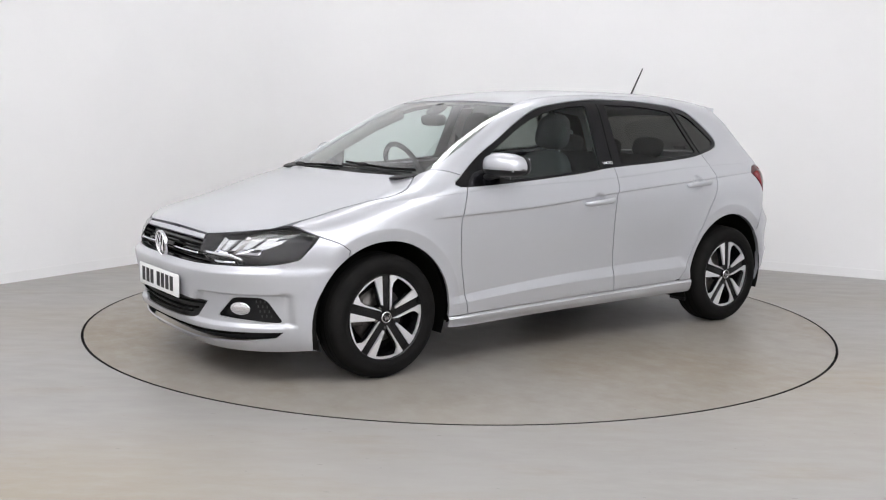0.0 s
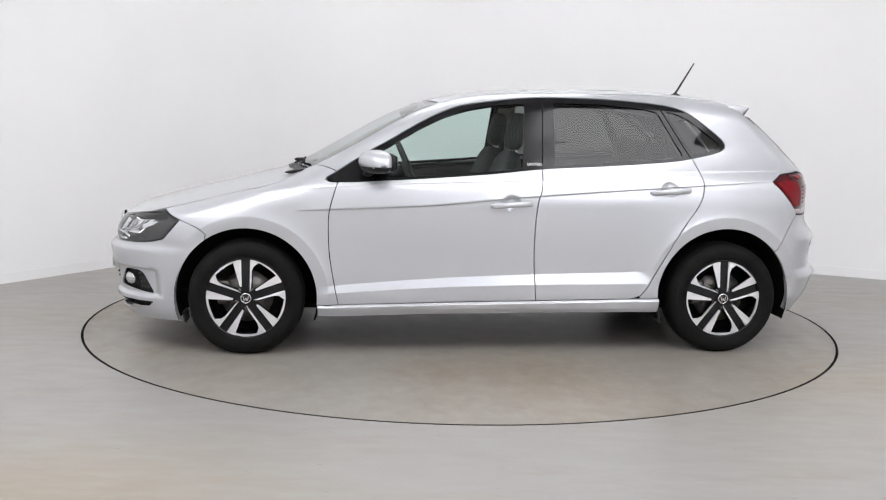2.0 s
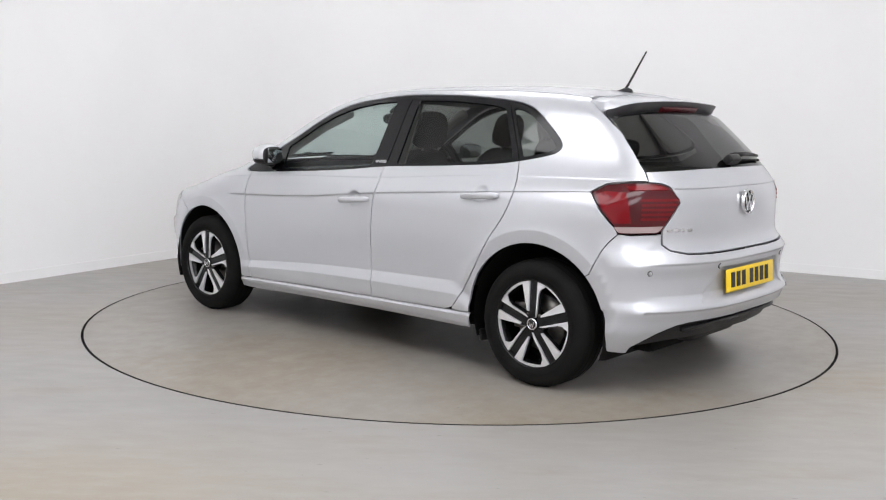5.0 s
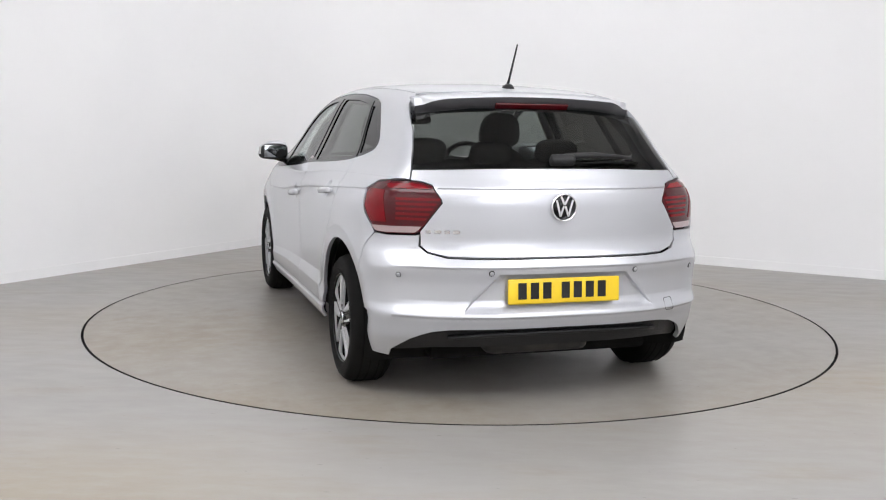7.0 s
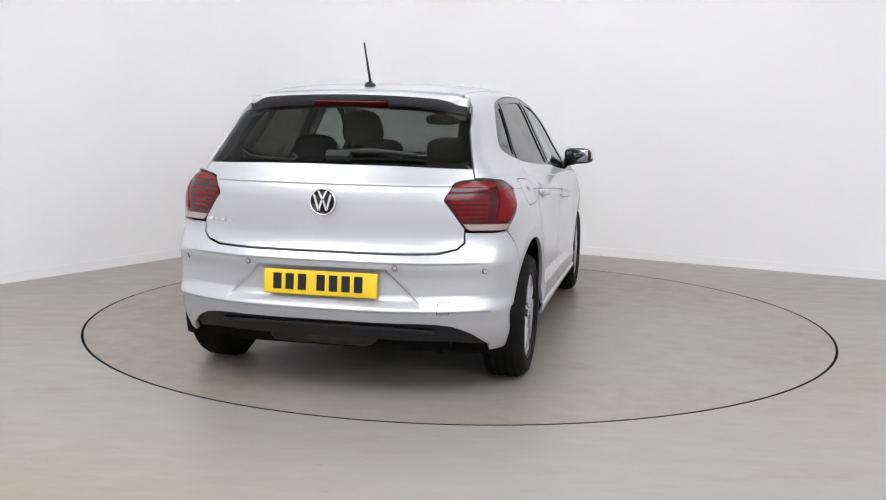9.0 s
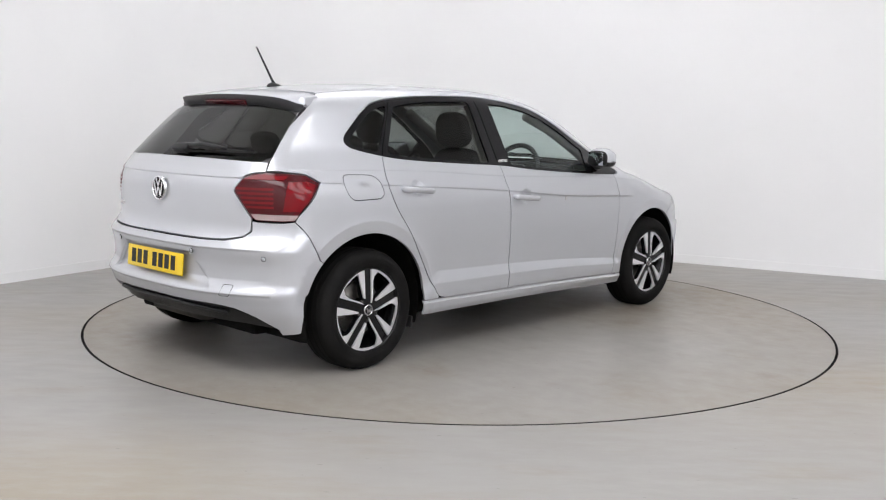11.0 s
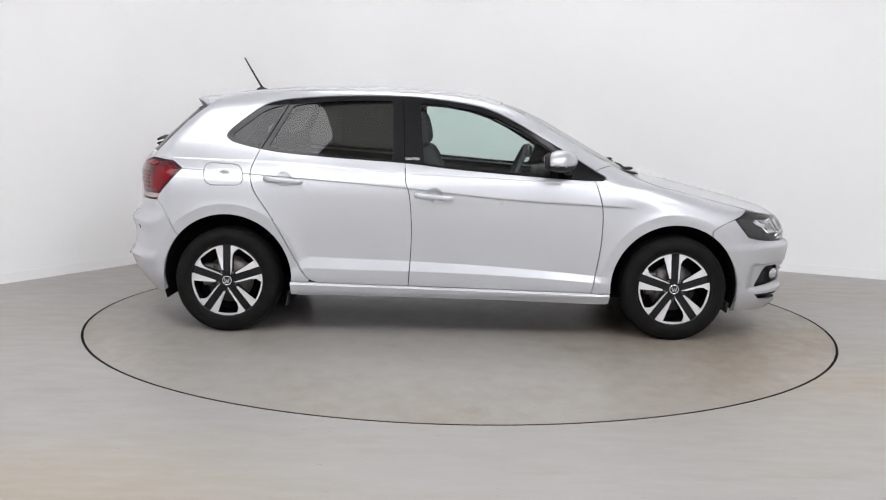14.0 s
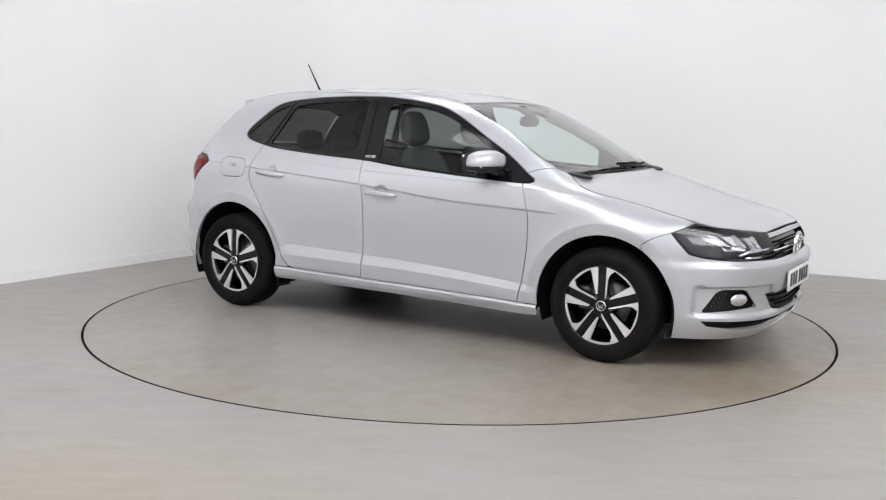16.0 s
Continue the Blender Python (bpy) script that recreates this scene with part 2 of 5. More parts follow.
def painted_floor(name, grey, brown, seed, amount, streak):
    """Worn grey floor paint: broad soft brownish stains, finer dirt, speckles and a soft sheen."""
    m = material(name, grey, 0.32, Specular_IOR_Level=0.36)
    t = m.node_tree
    b = t.nodes["Principled BSDF"]
    co = t.nodes.new("ShaderNodeTexCoord")
    mp = t.nodes.new("ShaderNodeMapping")
    mp.inputs["Location"].default_value, mp.inputs["Scale"].default_value = (seed, seed * 1.7, 0), streak
    t.links.new(co.outputs["Object"], mp.inputs[0])

    def noisy(scale, detail, rough=0.55):
        n = t.nodes.new("ShaderNodeTexNoise")
        n.inputs["Scale"].default_value, n.inputs["Detail"].default_value, n.inputs["Roughness"].default_value = scale, detail, rough
        t.links.new(mp.outputs[0], n.inputs["Vector"])
        return n.outputs["Fac"]

    def ranged(v, a, c, lo, hi):
        r = t.nodes.new("ShaderNodeMapRange")
        r.interpolation_type = "SMOOTHSTEP"
        for k, x in zip(("From Min", "From Max", "To Min", "To Max"), (a, c, lo, hi)):
            r.inputs[k].default_value = x
        t.links.new(v, r.inputs["Value"])
        return r.outputs[0]

    def mixed(a, c, f, mode="MIX"):
        x = t.nodes.new("ShaderNodeMix")
        x.data_type, x.blend_type = "RGBA", mode
        for key, v in (("A", a), ("B", c), ("Factor", f)):
            if isinstance(v, tuple):
                x.inputs[key].default_value = (*v, 1)
            elif isinstance(v, float):
                x.inputs[key].default_value = v
            else:
                t.links.new(v, x.inputs[key])
        return x.outputs["Result"]

    col = mixed(tuple(c * 0.95 for c in grey), tuple(c * 1.06 for c in grey), ranged(noisy(0.8, 2), 0.25, 0.75, 0.0, 1.0))
    col = mixed(col, brown, ranged(noisy(0.45, 2.5, 0.45), 0.36, 0.80, 0.0, amount))
    col = mixed(col, tuple(c * 0.88 for c in brown), ranged(noisy(3.2, 5, 0.6), 0.50, 0.78, 0.0, 0.45 * amount))
    col = mixed(col, tuple(c * 1.10 for c in grey), ranged(noisy(12.0, 6, 0.7), 0.35, 0.75, 0.0, 0.55))
    col = mixed(col, tuple(c * 0.5 for c in grey), ranged(noisy(38.0, 1), 0.755, 0.80, 0.0, 0.5))
    t.links.new(col, b.inputs["Base Color"])
    t.links.new(ranged(noisy(9.0, 4), 0.2, 0.8, 0.30, 0.40), b.inputs["Roughness"])
    return m


FLOOR = painted_floor("grey_floor_paint", (0.270, 0.262, 0.249), (0.262, 0.218, 0.152), 3.1, 1.0, (0.45, 1.2, 1))
TABLE = painted_floor("turntable_paint", (0.268, 0.257, 0.238), (0.200, 0.156, 0.096), 7.4, 1.0, (0.9, 0.7, 1))
GAP = material("dark_gap", (0.006, 0.006, 0.006), 0.9)
PLATE_WHITE = material("white_plate", (0.80, 0.80, 0.80), 0.35)
PLATE_YELLOW = material("yellow_plate", (0.80, 0.56, 0.02), 0.35)
REFLECTOR = material("lamp_reflector", (0.85, 0.86, 0.88), 0.16, 0.85)
RED_DARK = material("dark_red_lens", (0.06, 0.003, 0.006), 0.12, 0.0, Specular_IOR_Level=0.45)
WHITE_LENS = material("pale_lens", (0.34, 0.26, 0.26), 0.15, 0.0, Coat_Weight=1.0)
STEEL = vary(material("brake_steel", (0.16, 0.155, 0.15), 0.45, 0.8), 30.0, (0.12, 0.11, 0.10), (0.20, 0.19, 0.185))
STEEL_DARK = vary(material("dark_steel", (0.04, 0.04, 0.04), 0.6, 0.5), 12.0, (0.025, 0.025, 0.025), (0.06, 0.055, 0.05))
LAMP_HOUSING = material("lamp_housing", (0.03, 0.03, 0.033), 0.25, 0.3)
FOG_LENS = material("fog_lens", (0.66, 0.66, 0.68), 0.15, 0.8, Coat_Weight=0.5)
SPOILER_GREY = vary(material("spoiler_grey", (0.08, 0.08, 0.085), 0.35), 4.0, (0.075, 0.075, 0.08), (0.09, 0.09, 0.095))
MIRROR = material("mirror_glass", (0.42, 0.44, 0.46), 0.02, 1.0)
TRIM_GREY = vary(material("grey_trim", (0.30, 0.295, 0.28), 0.85), 5.0, (0.30, 0.295, 0.275), (0.36, 0.355, 0.335))
PAPER = material("sticker_paper", (0.45, 0.45, 0.45), 0.6)
# ---- building helpers ----
from mathutils.geometry import delaunay_2d_cdt


def mesh_of(name, verts, faces, mat, smooth=True):
    me = bpy.data.meshes.new(name)
    me.from_pydata([tuple(map(float, v)) for v in verts], [], faces)
    me.materials.append(mat)
    me.polygons.foreach_set("use_smooth", [smooth] * len(me.polygons))
    me.update()
    return me


def child(name, me, parent, label="", m=None):
    ob = new(name, me)
    ob.parent = parent
    if m is not None:
        ob.matrix_basis = m
    return tagged(ob, label) if label else ob


def part(name, bm, mat, parent, label="", smooth=True, m=None):
    """Links a bmesh as one mesh object under a thing or a part."""
    me = bpy.data.meshes.new(name)
    bmesh.ops.recalc_face_normals(bm, faces=bm.faces)
    bm.to_mesh(me)
    bm.free()
    me.materials.append(mat)
    me.polygons.foreach_set("use_smooth", [smooth] * len(me.polygons))
    ob = child(name, me, parent, label, m) if parent else new(name, me)
    if parent is None and m is not None:
        ob.matrix_basis = m
    return ob


def box(bm, sx, sy, sz, m=None, bevel=0.0, seg=2):
    g = bmesh.ops.create_cube(bm, size=1.0, matrix=(m or Matrix()) @ Matrix.Diagonal((sx, sy, sz, 1)))
    if bevel:
        edges = list({e for v in g["verts"] for e in v.link_edges})
        bmesh.ops.bevel(bm, geom=edges, offset=bevel, segments=seg, affect="EDGES", profile=0.6)
    return bm


def spin(profile, n=48, caps=False):
    """A body of revolution about the y axis from (radius, y) pairs."""
    bm = bmesh.new()
    rings = [[bm.verts.new((r * math.cos(2 * math.pi * k / n), y, r * math.sin(2 * math.pi * k / n))) for k in range(n)] for r, y in profile]
    for a, b in zip(rings, rings[1:]):
        for k in range(n):
            bm.faces.new((a[k], a[(k + 1) % n], b[(k + 1) % n], b[k]))
    if caps:
        bm.faces.new(rings[0])
        bm.faces.new(rings[-1])
    return bm


def tube(pts, radius, n=8, flat=1.0):
    bm = bmesh.new()
    pts = [Vector(p) for p in pts]
    rings = []
    for i, p in enumerate(pts):
        d = (pts[min(i + 1, len(pts) - 1)] - pts[max(i - 1, 0)]).normalized()
        a = d.cross(Vector((0, 0, 1)))
        a = a.normalized() if a.length > 1e-4 else Vector((1, 0, 0))
        b = a.cross(d)
        r = radius[i] if isinstance(radius, (list, tuple)) else radius
        rings.append([bm.verts.new(p + (a * math.cos(2 * math.pi * k / n) + b * flat * math.sin(2 * math.pi * k / n)) * r) for k in range(n)])
    for a, b in zip(rings, rings[1:]):
        for k in range(n):
            bm.faces.new((a[k], a[(k + 1) % n], b[(k + 1) % n], b[k]))
    bm.faces.new(rings[0])
    bm.faces.new(rings[-1])
    return bm


def inside(poly, pts):
    x, y = pts[:, 0], pts[:, 1]
    res = np.zeros(len(pts), bool)
    a, b = poly, np.roll(poly, -1, 0)
    for (x0, y0), (x1, y1) in zip(a, b):
        if y0 != y1:
            res ^= ((y0 > y) != (y1 > y)) & (x < (x1 - x0) * (y - y0) / (y1 - y0) + x0)
    return res


def resample(poly, step):
    out = []
    for a, b in zip(poly, np.roll(poly, -1, 0)):
        n = max(1, int(math.ceil(np.linalg.norm(b - a) / step)))
        out += [a + (b - a) * k / n for k in range(n)]
    return np.array(out)


def shrink(poly, d):
    """The closed outline moved inwards by d."""
    if d == 0:
        return poly
    area = np.sum(poly[:, 0] * np.roll(poly[:, 1], -1) - np.roll(poly[:, 0], -1) * poly[:, 1])
    s = 1 if area > 0 else -1
    e = np.roll(poly, -1, 0) - poly
    e = e / (np.linalg.norm(e, axis=1)[:, None] + 1e-12)
    nrm = np.stack([-e[:, 1], e[:, 0]], 1) * s
    n2 = nrm + np.roll(nrm, 1, 0)
    k = np.sum(n2 * n2, 1) / 2
    return poly + n2 / np.maximum(k, 0.5)[:, None] * d


def bow(*pts, n=8):
    """A smooth open line through points, as a list."""
    p = np.array(pts, float)
    q = np.vstack([2 * p[0] - p[1], p, 2 * p[-1] - p[-2]])
    out = []
    for i in range(1, len(q) - 2):
        for k in range(n):
            u = k / n
            out.append(tuple(0.5 * (2 * q[i] + (q[i + 1] - q[i - 1]) * u + (2 * q[i - 1] - 5 * q[i] + 4 * q[i + 1] - q[i + 2]) * u * u
                                    + (3 * q[i] - q[i - 1] - 3 * q[i + 1] + q[i + 2]) * u**3)))
    return out + [tuple(p[-1])]


def rounded(pts, r, n=5):
    """A closed outline with its corners rounded by about r."""
    p = np.array(pts, float)
    out = []
    for i in range(len(p)):
        a, b, c = p[i - 1], p[i], p[(i + 1) % len(p)]
        la, lc = np.linalg.norm(a - b), np.linalg.norm(c - b)
        s, e = b + (a - b) * min(r / la, 0.45), b + (c - b) * min(r / lc, 0.45)
        for k in range(n + 1):
            u = k / n
            out.append(tuple((1 - u)**2 * s + 2 * u * (1 - u) * b + u * u * e))
    return out


def panel(name, outline, work, mat, parent, label="", holes=(), step=0.03, depth=0.012, sink=0.0, gap=0.0015, both=False, shape=None, side=1, lines=()):
    """A sheet cut from the body: outline and holes are points on it. sink moves it inwards, depth is its folded edge.
    shape(p) adds a further outward displacement. both: also the mirror image, as one sheet across the middle."""
    def flat(o):
        q = to_flat(np.asarray(o, float), work)
        if both:
            m = q[::-1].copy()
            if work == "round":
                m[:, 1] = math.pi * SPAN - m[:, 1]
            else:
                m[:, 0] = -m[:, 0]
            q = np.vstack([q, m])
            keep = np.linalg.norm(q - np.roll(q, 1, 0), axis=1) > 1e-4
            q = q[keep]
        return q
    loops = [shrink(resample(flat(outline), step * 0.7), gap)]
    for h in holes:
        loops.append(shrink(resample(flat(h) if not both else to_flat(np.asarray(h, float), work), step * 0.7), -gap))
    lo, hi = loops[0].min(0), loops[0].max(0)
    g = np.stack(np.meshgrid(np.arange(lo[0] + step / 2, hi[0], step), np.arange(lo[1] + step / 2, hi[1], step)), -1).reshape(-1, 2)
    ok = inside(loops[0], g)
    for h in loops[1:]:
        ok &= ~inside(h, g)
    g = g[ok]
    rim = np.vstack(loops)
    extra_pts, extra_edges = np.zeros((0, 2)), []
    for line in lines:
        q = to_flat(np.asarray(line), work)
        ok = inside(loops[0], q)
        for h in loops[1:]:
            ok &= ~inside(h, q)
        if ok.any():
            ok[ok] &= np.min(np.linalg.norm(q[ok][:, None] - rim[None], axis=2), axis=1) > 0.003
        place = np.cumsum(ok) - 1 + len(extra_pts)
        extra_edges += [(int(place[i]), int(place[i + 1])) for i in range(len(q) - 1) if ok[i] and ok[i + 1]]
        extra_pts = np.vstack([extra_pts, q[ok]])
    if len(g) and len(extra_pts):
        g = g[np.min(np.linalg.norm(g[:, None] - extra_pts[None], axis=2), axis=1) > step * 0.5]
    if len(g):
        near = np.min(np.linalg.norm(g[:, None] - rim[None], axis=2), axis=1)
        g = g[near > step * 0.4]
    pts = np.vstack([rim, g, extra_pts])
    edges, k = [], 0
    for lp in loops:
        edges += [(k + i, k + (i + 1) % len(lp)) for i in range(len(lp))]
        k += len(lp)
    base_index = len(rim) + len(g)
    edges += [(base_index + a, base_index + b) for a, b in extra_edges]
    vs, _, fs, *_ = delaunay_2d_cdt([Vector(p) for p in pts], edges, [], 0, 1e-6)
    vs = np.array([tuple(v) for v in vs])
    tri = np.array([f for f in fs if len(f) == 3])
    mid = vs[tri].mean(1)
    ok = inside(loops[0], mid)
    for h in loops[1:]:
        ok &= ~inside(h, mid)
    tri = tri[ok]
    p = to_body(vs, work)
    nr = normals(p)
    extra = (shape(p) if shape is not None else 0.0) - sink
    p = p + nr * np.reshape(extra, (-1, 1))
    fn = np.cross(p[tri[:, 1]] - p[tri[:, 0]], p[tri[:, 2]] - p[tri[:, 0]])
    flip = np.sum(fn * nr[tri[:, 0]], 1) < 0
    tri[flip] = tri[flip][:, ::-1]
    verts, faces = [tuple(v) for v in p], [tuple(int(i) for i in f) for f in tri]
    top_count = len(verts)
    if depth:
        for lp in loops:
            b = to_body(lp, work)
            bn = normals(b)
            e = (shape(b) if shape is not None else 0.0) - sink
            b = b + bn * np.reshape(e, (-1, 1))
            c = b - bn * depth
            s, n = len(verts), len(lp)
            verts += [tuple(v) for v in b] + [tuple(v) for v in c]
            faces += [(s + i, s + (i + 1) % n, s + n + (i + 1) % n, s + n + i) for i in range(n)]
    if side < 0:
        verts, faces = [(x, -y, z) for x, y, z in verts], [f[::-1] for f in faces]
    me = mesh_of(name, verts, faces, mat)
    # the true normals of the body on the sheet, so that its gloss runs smoothly
    if shape is not None:
        nr = nr - np.stack([(shape(p + e) - shape(p - e)) / 0.004 for e in np.eye(3) * 0.002], 1)
        nr = nr / np.linalg.norm(nr, axis=1)[:, None]
    own = [(a, b * side, c) for a, b, c in nr] + [(0, 0, 0)] * (len(verts) - top_count)
    me.normals_split_custom_set_from_vertices([tuple(map(float, v)) for v in own])
    return child(name, me, parent, label)


# ---- studio: walls with a rounded corner, floor, ceiling, turntable ----
CORNER = Vector((-1.28, 4.10))
ALONG_L, ALONG_R = Vector((-0.508, -0.861)), Vector((0.897, -0.442))     # from the corner, along each wall
ROOM_H = 5.0


def wall_line(back=0.0):
    """The plan line of the two walls seen, with the rounded corner between them, moved back by a distance."""
    r = 1.1
    half = ALONG_L.angle(ALONG_R) / 2
    t = r / math.tan(half)
    mid = CORNER + (ALONG_L + ALONG_R).normalized() * (r / math.sin(half))
    a, b = CORNER + ALONG_L * t - mid, CORNER + ALONG_R * t - mid
    pts = [CORNER + ALONG_L * 11.5]
    turn = a.angle_signed(b)
    pts += [mid + Matrix.Rotation(-turn * k / 24, 2) @ a for k in range(25)]
    pts += [CORNER + ALONG_R * 11.5]
    out = []
    for i, p in enumerate(pts):
        d = (pts[min(i + 1, len(pts) - 1)] - pts[max(i - 1, 0)]).normalized()
        out.append(p + Vector((-d.y, d.x)) * back)
    return out


def strip(name, line_a, line_b, z0, z1, mat):
    """An upright sheet with thickness between two plan lines."""
    bm = bmesh.new()
    for k in range(4):
        ends = lambda a, b: ((a, z0), (a, z1), (b, z1), (b, z0))
        cols = [[bm.verts.new((p.x, p.y, z)) for p, z in (ends(a, b)[k], ends(a, b)[(k + 1) % 4])] for a, b in zip(line_a, line_b)]
        for c, d in zip(cols, cols[1:]):
            bm.faces.new((c[0], c[1], d[1], d[0]))
    return part(name, bm, mat, None)


def build_room():
    tagged(strip("wall_back", wall_line(0), wall_line(0.2), 0, ROOM_H, WALL), "matt white studio wall with a rounded corner", "wall", kind="structure")
    tagged(strip("baseboard", wall_line(-0.011), wall_line(-0.003), 0, 0.075, WALL), "low white skirting along the studio wall", "baseboard", kind="structure")
    far_l, far_r = CORNER + ALONG_L * 11.4, CORNER + ALONG_R * 11.4
    near = CORNER + (ALONG_L + ALONG_R) * 11.4
    for name, p, q in (("wall_left", far_l, near), ("wall_right", near, far_r)):
        d = (q - p).normalized()
        n = Vector((d.y, -d.x))
        tagged(strip(name, [p, q], [p - n * 0.2, q - n * 0.2], 0, ROOM_H, WALL), "plain matt white studio wall", "wall", kind="structure")
    bm = bmesh.new()
    bm.faces.new([bm.verts.new((x, y, ROOM_H)) for x, y in ((-14, -15), (14, -15), (14, 8), (-14, 8))])
    tagged(part("ceiling", bm, WALL, None), "white studio ceiling", "ceiling", kind="structure")
    # floor: a sheet with a round opening for the turntable
    n, bm = 160, bmesh.new()
    inner = [bm.verts.new((TABLE_R * math.cos(2 * math.pi * k / n), TABLE_R * math.sin(2 * math.pi * k / n), 0)) for k in range(n)]
    under = [bm.verts.new((v.co.x, v.co.y, -0.05)) for v in inner]
    outer = [bm.verts.new((16 * math.cos(2 * math.pi * k / n), 16 * math.sin(2 * math.pi * k / n), 0)) for k in range(n)]
    for k in range(n):
        j = (k + 1) % n
        bm.faces.new((inner[k], inner[j], outer[j], outer[k]))
        bm.faces.new((inner[k], inner[j], under[j], under[k]))
    bm.faces.new(under)
    fl = part("floor", bm, FLOOR, None, smooth=False)
    fl.data.materials.append(GAP)
    for poly in fl.data.polygons:
        if poly.center.z < -0.01:
            poly.material_index = 1
    tagged(fl, "smooth grey painted concrete floor with faint stains", "floor", kind="structure")


def build_table():
    n, bm = 160, bmesh.new()
    rings = []
    for r, z in ((0.0, 0.0), (1.2, 0.0), (TABLE_R - 0.015, 0.0), (TABLE_R - 0.0155, -0.003), (TABLE_R - 0.0155, -0.045)):
        rings.append([bm.verts.new((r * math.cos(2 * math.pi * k / n), r * math.sin(2 * math.pi * k / n), z)) for k in range(n)] if r else [bm.verts.new((0, 0, z))])
    for k in range(n):
        bm.faces.new((rings[0][0], rings[1][k], rings[1][(k + 1) % n]))
    for a, b in zip(rings[1:], rings[2:]):
        for k in range(n):
            bm.faces.new((a[k], a[(k + 1) % n], b[(k + 1) % n], b[k]))
    table = part("turntable", bm, TABLE, None, smooth=False)
    rb = bmesh.new()
    rows = []
    for k in range(n):
        c, d = math.cos(2 * math.pi * k / n), math.sin(2 * math.pi * k / n)
        rows.append([rb.verts.new((r * c, r * d, z)) for r, z in ((TABLE_R - 0.026, 0.0004), (TABLE_R - 0.0255, 0.0012), (TABLE_R - 0.0145, 0.0012), (TABLE_R - 0.0145, -0.0008))])
    for k in range(n):
        for i in range(3):
            rb.faces.new((rows[k][i], rows[(k + 1) % n][i], rows[(k + 1) % n][i + 1], rows[k][i + 1]))
    part("edge_ring", rb, TABLE, table, smooth=False)
    table.data.materials.append(GAP)
    for poly in table.data.polygons:
        if poly.center.z < -0.001:
            poly.material_index = 1
    return tagged(table, "round grey painted car turntable set flush in the floor", "turntable")


def ceiling_light(x, y, sx, sy, turn):
    base = new("ceiling_light")
    base.matrix_basis = pose(x, y, ROOM_H - 0.02, 0, 0, turn)
    bm = bmesh.new()
    for a, b, c, d in ((sx + 0.08, 0.04, 0, sy / 2 + 0.02), (sx + 0.08, 0.04, 0, -sy / 2 - 0.02), (0.04, sy, sx / 2 + 0.02, 0), (0.04, sy, -sx / 2 - 0.02, 0)):
        box(bm, a, b, 0.06, pose(c, d, -0.03))
    part("frame", bm, WALL, base, smooth=False)
    bm = bmesh.new()
    box(bm, sx - 0.004, sy - 0.004, 0.02, pose(0, 0, -0.03))
    part("diffuser", bm, LIGHT, base, smooth=False)
    return tagged(base, "large white glowing studio ceiling light panel", "ceiling light", "studio ceiling lights")


LIGHT = bpy.data.materials.new("light_diffuser")
LIGHT.use_nodes = True
LIGHT.node_tree.nodes.clear()
_e = LIGHT.node_tree.nodes.new("ShaderNodeEmission")
_e.inputs[0].default_value, _e.inputs[1].default_value = (0.993, 0.985, 1.012, 1), PANEL_STRENGTH
LIGHT.node_tree.links.new(_e.outputs[0], LIGHT.node_tree.nodes.new("ShaderNodeOutputMaterial").inputs[0])

build_room()
turntable = build_table()
for lx, ly, lw, ld in ((-2.2, -5.4, 3.6, 2.4), (2.2, -5.4, 3.6, 2.4), (-3.0, -3.1, 2.6, 1.7), (3.0, -3.1, 2.6, 1.7), (0.0, 1.5, 3.0, 1.1)):
    ceiling_light(lx, ly, lw, ld, 0)


def softbox(x, y, z, sx, sz, turn, tilt):
    """A softbox on a stand, added out of view as fill light, its face towards local +y."""
    base = new("softbox")
    base.matrix_basis = pose(x, y, 0, 0, 0, turn)
    m = pose(0, 0, z, tilt, 0, 0)
    bm = bmesh.new()
    ring = [[bm.verts.new(m @ Vector((a * w / 2, d, c * h / 2))) for a, c in ((-1, -1), (1, -1), (1, 1), (-1, 1))] for w, h, d in ((sx, sz, 0), (sx, sz, -0.05), (0.4, 0.4, -0.7))]
    for p, q in zip(ring, ring[1:]):
        for k in range(4):
            bm.faces.new((p[k], p[(k + 1) % 4], q[(k + 1) % 4], q[k]))
    bm.faces.new(ring[-1])
    part("shroud", bm, BLACK, base, "black softbox shroud", smooth=False)
    part("diffuser", box(bmesh.new(), sx - 0.03, 0.01, sz - 0.03, m @ pose(0, -0.006, 0)), SOFT_LIGHT, base, smooth=False)
    part("stand", tube([(0, -0.8, 0.0), (0, -0.8, z)], 0.025, 10), BLACK, base)
    return tagged(base, "large glowing softbox on a stand, added out of view", "softbox", "studio softboxes")


SOFT_LIGHT = LIGHT.copy()
SOFT_LIGHT.name = "softbox_diffuser"
for nd in SOFT_LIGHT.node_tree.nodes:
    if nd.type == "EMISSION":
        nd.inputs[0].default_value, nd.inputs[1].default_value = (0.965, 0.97, 1.03, 1), SOFT_STRENGTH
# added behind the camera, standing in for unseen bluish light from both sides
softbox(-4.0, -8.0, 3.3, 4.2, 2.5, -28, -12)
softbox(4.0, -8.0, 3.3, 4.2, 2.5, 28, -12)
# ---- the car: a silver five-door hatchback, cut into its panels ----
car = tagged(new("car"), "silver five-door hatchback car with dark alloy wheels", "car")


def full(pts):
    """The half outline and its mirror image, closed."""
    return list(pts) + [(-y, z) for y, z in pts[::-1] if y > 1e-6]


def arc(wheel, a0, a1, n=26, extra=0.0):
    x, r, z = WHEELS_X[wheel], ARCH_R[wheel] + extra, ARCH_Z[wheel]
    return [(x + r * math.cos(radians(a0 + (a1 - a0) * k / n)), z + r * math.sin(radians(a0 + (a1 - a0) * k / n))) for k in range(n + 1)]


